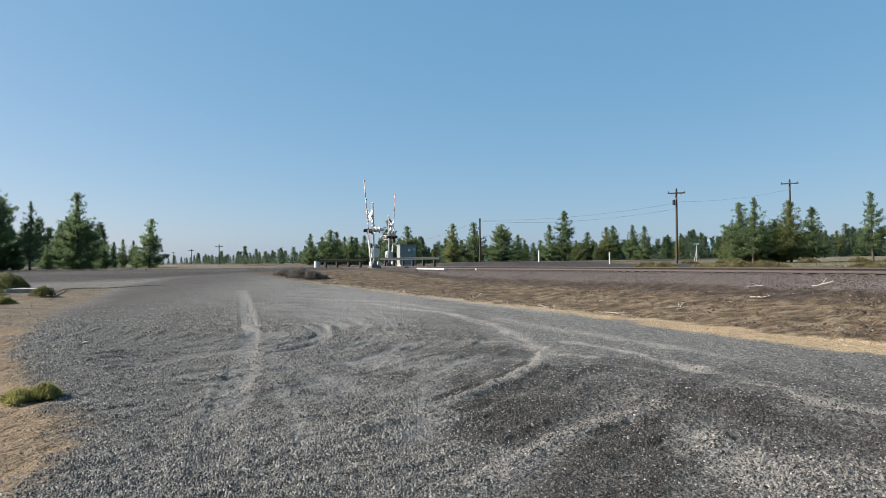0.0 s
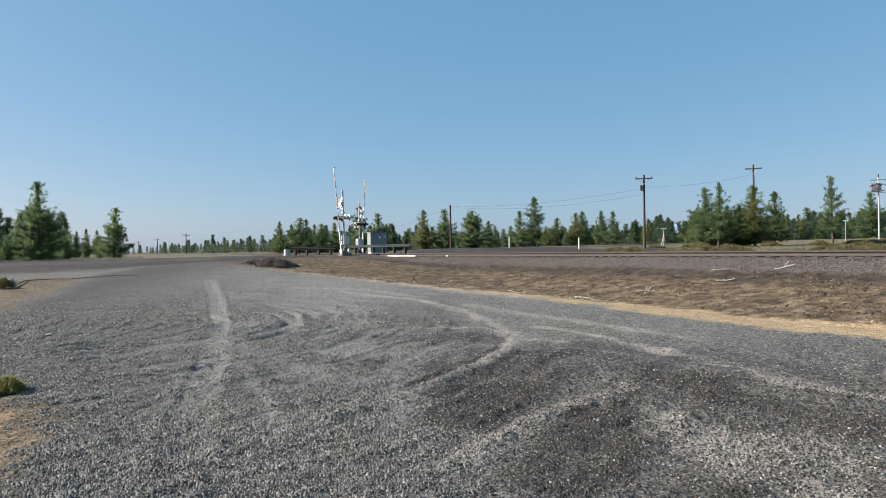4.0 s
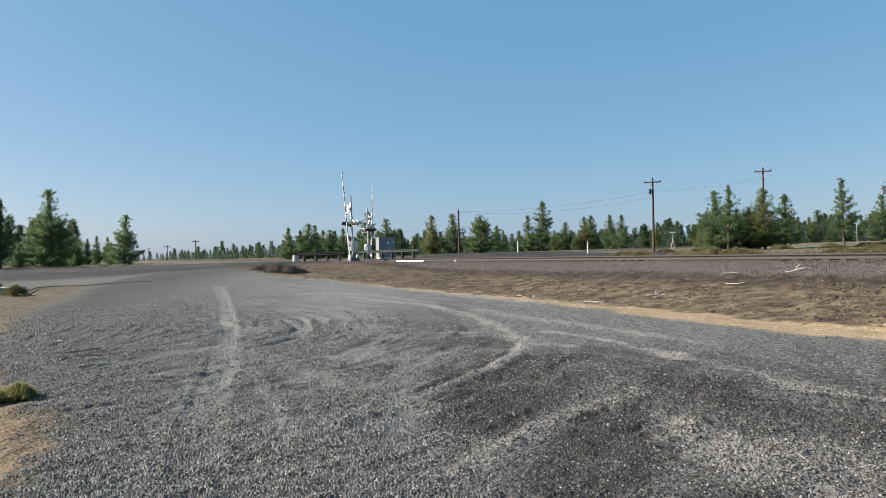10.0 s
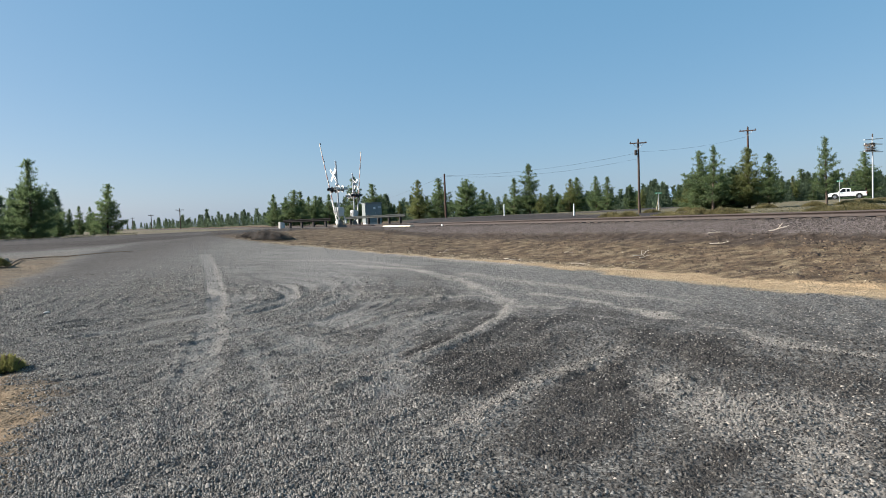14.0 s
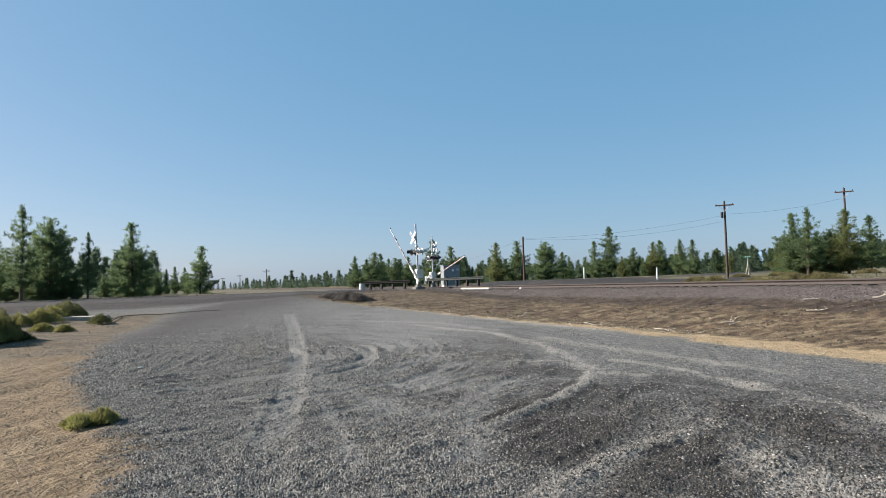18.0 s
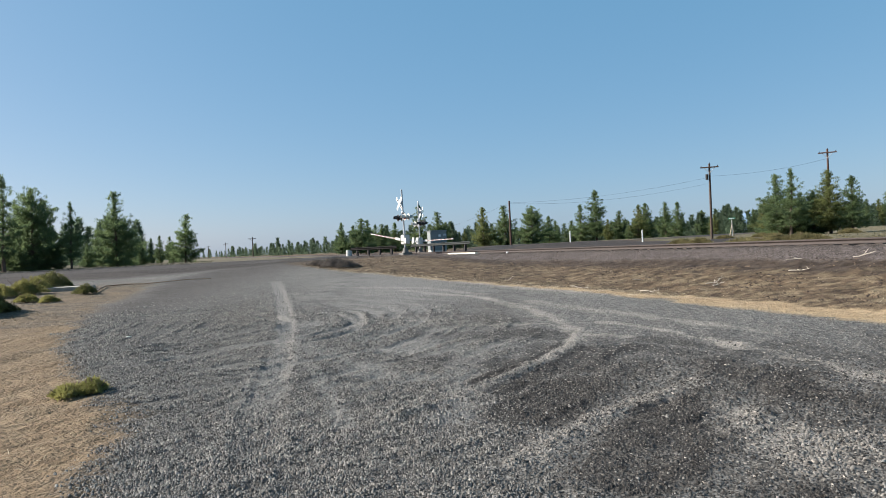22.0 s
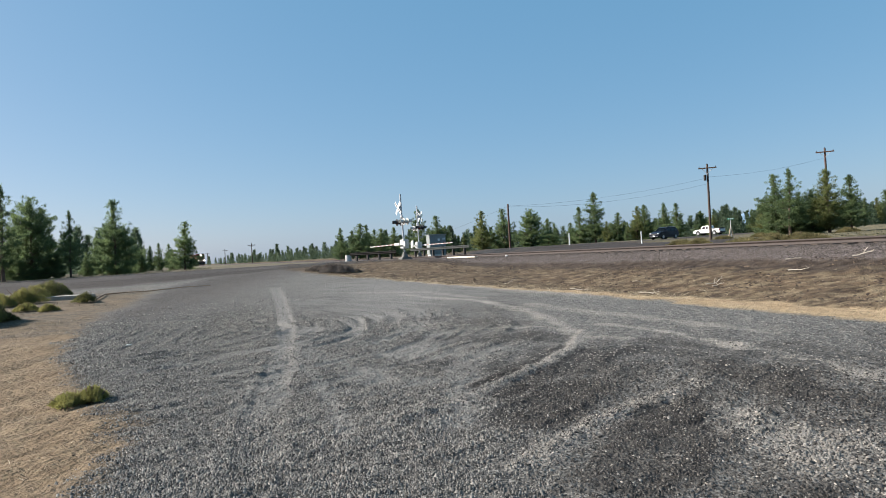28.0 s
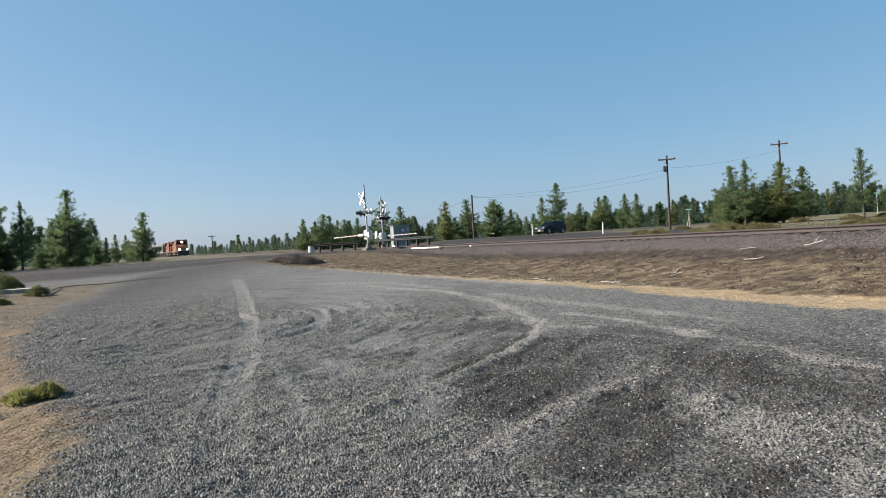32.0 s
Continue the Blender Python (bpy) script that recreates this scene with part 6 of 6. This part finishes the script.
def build_loco(front):
    t = thing("locomotive", Matrix.Identity(4), "orange and black diesel locomotive with lit headlights" if front else "orange and black diesel locomotive coupled behind another", "locomotive", "locomotives of the train")
    part("underframe", box(0, 0, 1.30, 21.6, 3.0, 0.34, 0.04), M_LOCOBLACK, t)
    part("sill_stripe", box(0, 0, 1.52, 21.4, 3.04, 0.07), M_YELLOW, t, "thin yellow sill stripe")
    part("fuel_tank", box(-0.5, 0, 0.85, 5.0, 2.7, 0.62, 0.15), M_UNDER, t)
    part("long_hood", box(-3.4, 0, 2.85, 14.0, 1.9, 2.55, 0.10), M_ORANGE, t)
    part("hood_roof", box(-3.4, 0, 4.19, 13.8, 1.7, 0.16, 0.05), M_LOCOBLACK, t, "black hood roof")
    part("radiator", box(-8.6, 0, 4.12, 3.6, 3.0, 0.75, 0.10), M_ORANGE, t)
    for k in range(3):
        part("roof_fan", rod((-7.6 - k * 1.0, 0, 4.5), (-7.6 - k * 1.0, 0, 4.62), 0.42, 0.42, 16), M_LOCOBLACK, t)
    part("dynamic_brake_housing", box(1.4, 0, 4.15, 3.0, 2.2, 0.5, 0.08), M_LOCOBLACK, t)
    for k in range(7):
        for s in (-1, 1):
            part("hood_door", box(-9.0 + k * 1.9, s * 0.957, 2.75, 1.6, 0.02, 1.9, 0.005), M_ORANGE, t)
    for s in (-1, 1):
        part("side_stripe", box(-3.4, s * 0.972, 2.05, 13.6, 0.012, 0.28), M_YELLOW, t, "yellow side stripe")
        part("side_sign_panel", box(-2.0, s * 0.978, 3.3, 2.6, 0.012, 0.5), M_LOCOBLACK, t, "dark lettering panel")
    part("cab", box(5.9, 0, 3.05, 3.1, 3.05, 2.95, 0.12), M_ORANGE, t)
    part("cab_roof", box(5.9, 0, 4.58, 3.2, 2.9, 0.14, 0.05), M_LOCOBLACK, t, "black cab roof")
    nose = bmesh.new()
    add_box(nose, 8.35, 0, 2.35, 1.9, 2.3, 1.65, None, 0.15)
    for v in nose.verts:
        if v.co.x > 8.6 and v.co.z > 2.6:
            v.co.z -= 0.35 * (v.co.x - 8.6)
    part("nose", nose, M_ORANGE, t)
    part("nose_panel", box(9.305, 0, 2.0, 0.012, 2.0, 0.8), M_LOCOBLACK, t, "black nose panel")
    for s in (-1, 1):
        part("front_window", box(7.455, s * 0.72, 3.72, 0.03, 1.1, 0.66, 0.01), M_GLASS, t, "dark windscreen")
        part("side_window", box(5.9, s * 1.53, 3.55, 1.7, 0.03, 0.72, 0.01), M_GLASS, t, "dark cab window")
        part("step", box(10.1, s * 1.25, 0.95, 0.5, 0.35, 0.9, 0.03), M_LOCOBLACK, t)
        bm = bmesh.new()
        add_rod(bm, (-10.4, s * 1.45, 2.55), (4.2, s * 1.45, 2.55), 0.025, None, 6)
        for k in range(9):
            add_rod(bm, (-10.4 + 1.82 * k, s * 1.45, 1.45), (-10.4 + 1.82 * k, s * 1.45, 2.55), 0.02, None, 6)
        part("handrail", bm, M_LOCOBLACK, t)
    part("pilot", box(10.55, 0, 0.85, 0.30, 2.9, 1.25, 0.05), M_LOCOBLACK, t, "black snow plough")
    part("front_platform", box(10.0, 0, 1.55, 1.3, 2.8, 0.12), M_LOCOBLACK, t)
    part("number_board", box(7.46, 0, 4.28, 0.06, 1.8, 0.26), M_LOCOBLACK, t)
    part("coupler", box(10.95, 0, 0.9, 0.6, 0.3, 0.3, 0.05), M_UNDER, t)
    part("rear_coupler", box(-10.95, 0, 0.9, 0.6, 0.3, 0.3, 0.05), M_UNDER, t)
    if front:
        for y, z, x in ((0.0, 4.02, 7.50), (-1.05, 1.85, 10.62), (1.05, 1.85, 10.62)):
            bm = bmesh.new()
            bmesh.ops.create_cone(bm, cap_ends=True, segments=16, radius1=0.19, radius2=0.19, depth=0.10, matrix=Matrix.Translation((x, y, z)) @ Matrix.Rotation(radians(90), 4, "Y"))
            part("headlight", bm, M_HEADLIGHT, t, "glowing warm headlight")
    bogie(t, 6.3, 3)
    bogie(t, -6.3, 3)
    return t


def build_wagon():
    t = thing("hopper_wagon", Matrix.Identity(4), "dusty grey covered hopper wagon behind the locomotives", "wagon", "hopper wagons of the train")
    bm = box(0, 0, 2.95, 15.6, 3.1, 3.0, 0.10)
    for v in bm.verts:
        if v.co.z < 2.0:
            v.co.x *= 0.80
    part("body", bm, M_WAGON, t)
    part("roof", box(0, 0, 4.5, 15.0, 2.6, 0.14, 0.04), M_WAGON, t)
    part("sill", box(0, 0, 1.25, 16.6, 2.8, 0.28, 0.03), M_UNDER, t)
    for k in range(9):
        for s in (-1, 1):
            part("rib", box(-6.8 + 1.7 * k, s * 1.57, 3.05, 0.10, 0.06, 2.5), M_WAGON, t)
    for k in range(3):
        part("hopper", box(-4.0 + 4 * k, 0, 0.95, 1.6, 1.6, 0.6, 0.1), M_UNDER, t)
    bogie(t, 6.2, 2)
    bogie(t, -6.2, 2)
    return t


loco_front = build_loco(True)
loco_rear = build_loco(False)
wagon_first = build_wagon()
wagons = [wagon_first] + [copy_thing(wagon_first, Matrix.Identity(4)) for _ in range(5)]


# ---- what moves ----
def path_rows(points, times, z_off=0.0):
    """Poses along timed places (t, x, y), turned along the way."""
    rows = []
    for t in times:
        ts = [p[0] for p in points]
        x, y = np.interp(t, ts, [p[1] for p in points]), np.interp(t, ts, [p[2] for p in points])
        lo, hi = None, None
        for p, q in zip(points[:-1], points[1:]):
            if math.hypot(q[1] - p[1], q[2] - p[2]) > 0.3 and (p[0] <= t or lo is None):
                lo, hi = p, q
        turn = math.degrees(math.atan2(hi[2] - lo[2], hi[1] - lo[1]))
        rows.append((t, pose(x, y, height1(x, y) + z_off, 0, 0, turn)))
    return rows


def rolling(wheels, points, r):
    """Wheels turn with the way driven."""
    for ob in wheels:
        base = ob.matrix_basis.translation.copy()
        rows, gone = [], 0.0
        last = None
        for k in range(0, 321, 2):
            t = k / 10
            x, y = np.interp(t, [p[0] for p in points], [p[1] for p in points]), np.interp(t, [p[0] for p in points], [p[2] for p in points])
            if last is not None:
                step = math.hypot(x - last[0], y - last[1])
                gone += min(step / r, 1.4)
            last = (x, y)
            rows.append((t, Matrix.Translation(base) @ Matrix.Rotation(gone, 4, "Y")))
        walk(ob, rows)


def gate_rows(rest, keys):
    return [(t, Matrix.Translation(rest) @ Matrix.Rotation(-radians(90 - a), 4, "Y")) for t, a in keys]


def motions():
    # gate arms: degrees down from upright
    near = [(0, 7), (5, 7), (10, 7), (13, 7), (13.3, 12), (13.5, 15.5), (14, 19.5), (14.5, 24), (15, 28), (15.5, 32), (16, 35.5), (16.5, 38), (17, 41), (17.5, 44), (18, 47), (18.5, 52), (19, 55.5), (19.5, 59.5), (20, 64), (20.5, 71), (21, 77), (21.5, 79.5), (22, 83), (23, 87.5), (24, 90), (26, 90), (28, 90), (32, 90)]
    far = [(0, 7), (5, 7), (10, 7), (13, 7), (13.5, 10.5), (14, 13), (14.5, 15), (15, 25), (15.5, 42), (16, 55), (16.5, 64), (17, 69), (17.5, 71.5), (18, 74.5), (19, 78), (19.5, 80), (20, 82.5), (20.5, 85), (21, 88), (22, 90), (26, 90), (28, 90), (32, 90)]
    for arm, rows in ((arm_near, near), (arm_far, far)):
        walk(arm, gate_rows(arm.matrix_basis.translation.copy(), rows))
    # the train comes in at about 20 m/s
    times = [0, 0.3] + list(range(2, 31, 2)) + [31.0, 31.7, 32.0]
    lead = 11.0
    for ob, back in [(loco_front, lead), (loco_rear, lead + 22.4)] + [(w, lead + 44.0 + 17.4 * k) for k, w in enumerate(wagons)]:
        rows = []
        for t in times:
            s = -145.0 - 20.3 * (32 - t) - back
            x, y = track_xy(s, 0.0)
            rows.append((t, pose(x, y, float(rail_top(s)), 0, 0, HEAD)))
        walk(ob, rows)
    # the suv comes from the right and slows towards the crossing
    way = [(0, 280.0, 30.0), (17, 105.0, 96.0), (21, 70.0, 108.5), (22.5, 60.0, 110.8), (24, 51.9, 109.3), (25, 47.6, 106.9), (25.5, 45.0, 105.0), (27.5, 33.2, 94.8), (28, 31.2, 93.4), (28.5, 29.6, 92.3), (29, 27.0, 91.4), (29.5, 25.7, 90.7), (30, 24.9, 89.9), (30.5, 22.9, 89.2), (31, 21.4, 88.6), (31.5, 20.0, 88.0), (32, 19.2, 87.4)]
    walk(suv, path_rows(way, [0, 4, 8, 12, 15, 17, 19, 21, 22, 23, 24, 25, 26.5, 28, 29, 30, 31, 31.6, 32]))
    rolling(suv_wheels, way, 0.35)
    # the pickup stops at the junction, then turns off along the highway
    ride = [(0, 190.0, 5.0), (8, 105.0, 65.0), (11, 77.5, 85.6), (12.0, 71.0, 90.3), (13.0, 69.7, 91.3), (13.5, 69.2, 91.7), (14.2, 68.6, 92.2), (15, 68.0, 92.6), (16.5, 67.6, 92.9), (22.5, 67.2, 93.2), (24.0, 64.3, 95.3), (24.5, 62.1, 96.9), (25.0, 59.8, 98.4), (25.5, 57.7, 99.8), (28, 44.5, 110.8), (28.5, 41.6, 115.2), (29, 37.4, 119.8), (30, 31.4, 127.5), (30.5, 28.7, 133.0), (31, 26.2, 140.6), (31.5, 24.0, 148.0), (32, 21.5, 156.0)]
    walk(pickup, path_rows(ride, [0, 4, 8, 10, 11, 12, 13, 13.5, 14.2, 15, 16.5, 18, 22.5, 24, 24.5, 25, 25.5, 26.5, 28, 28.5, 29.2, 30, 30.5, 31, 31.5, 32]))
    rolling(pickup_wheels, ride, 0.39)


motions()
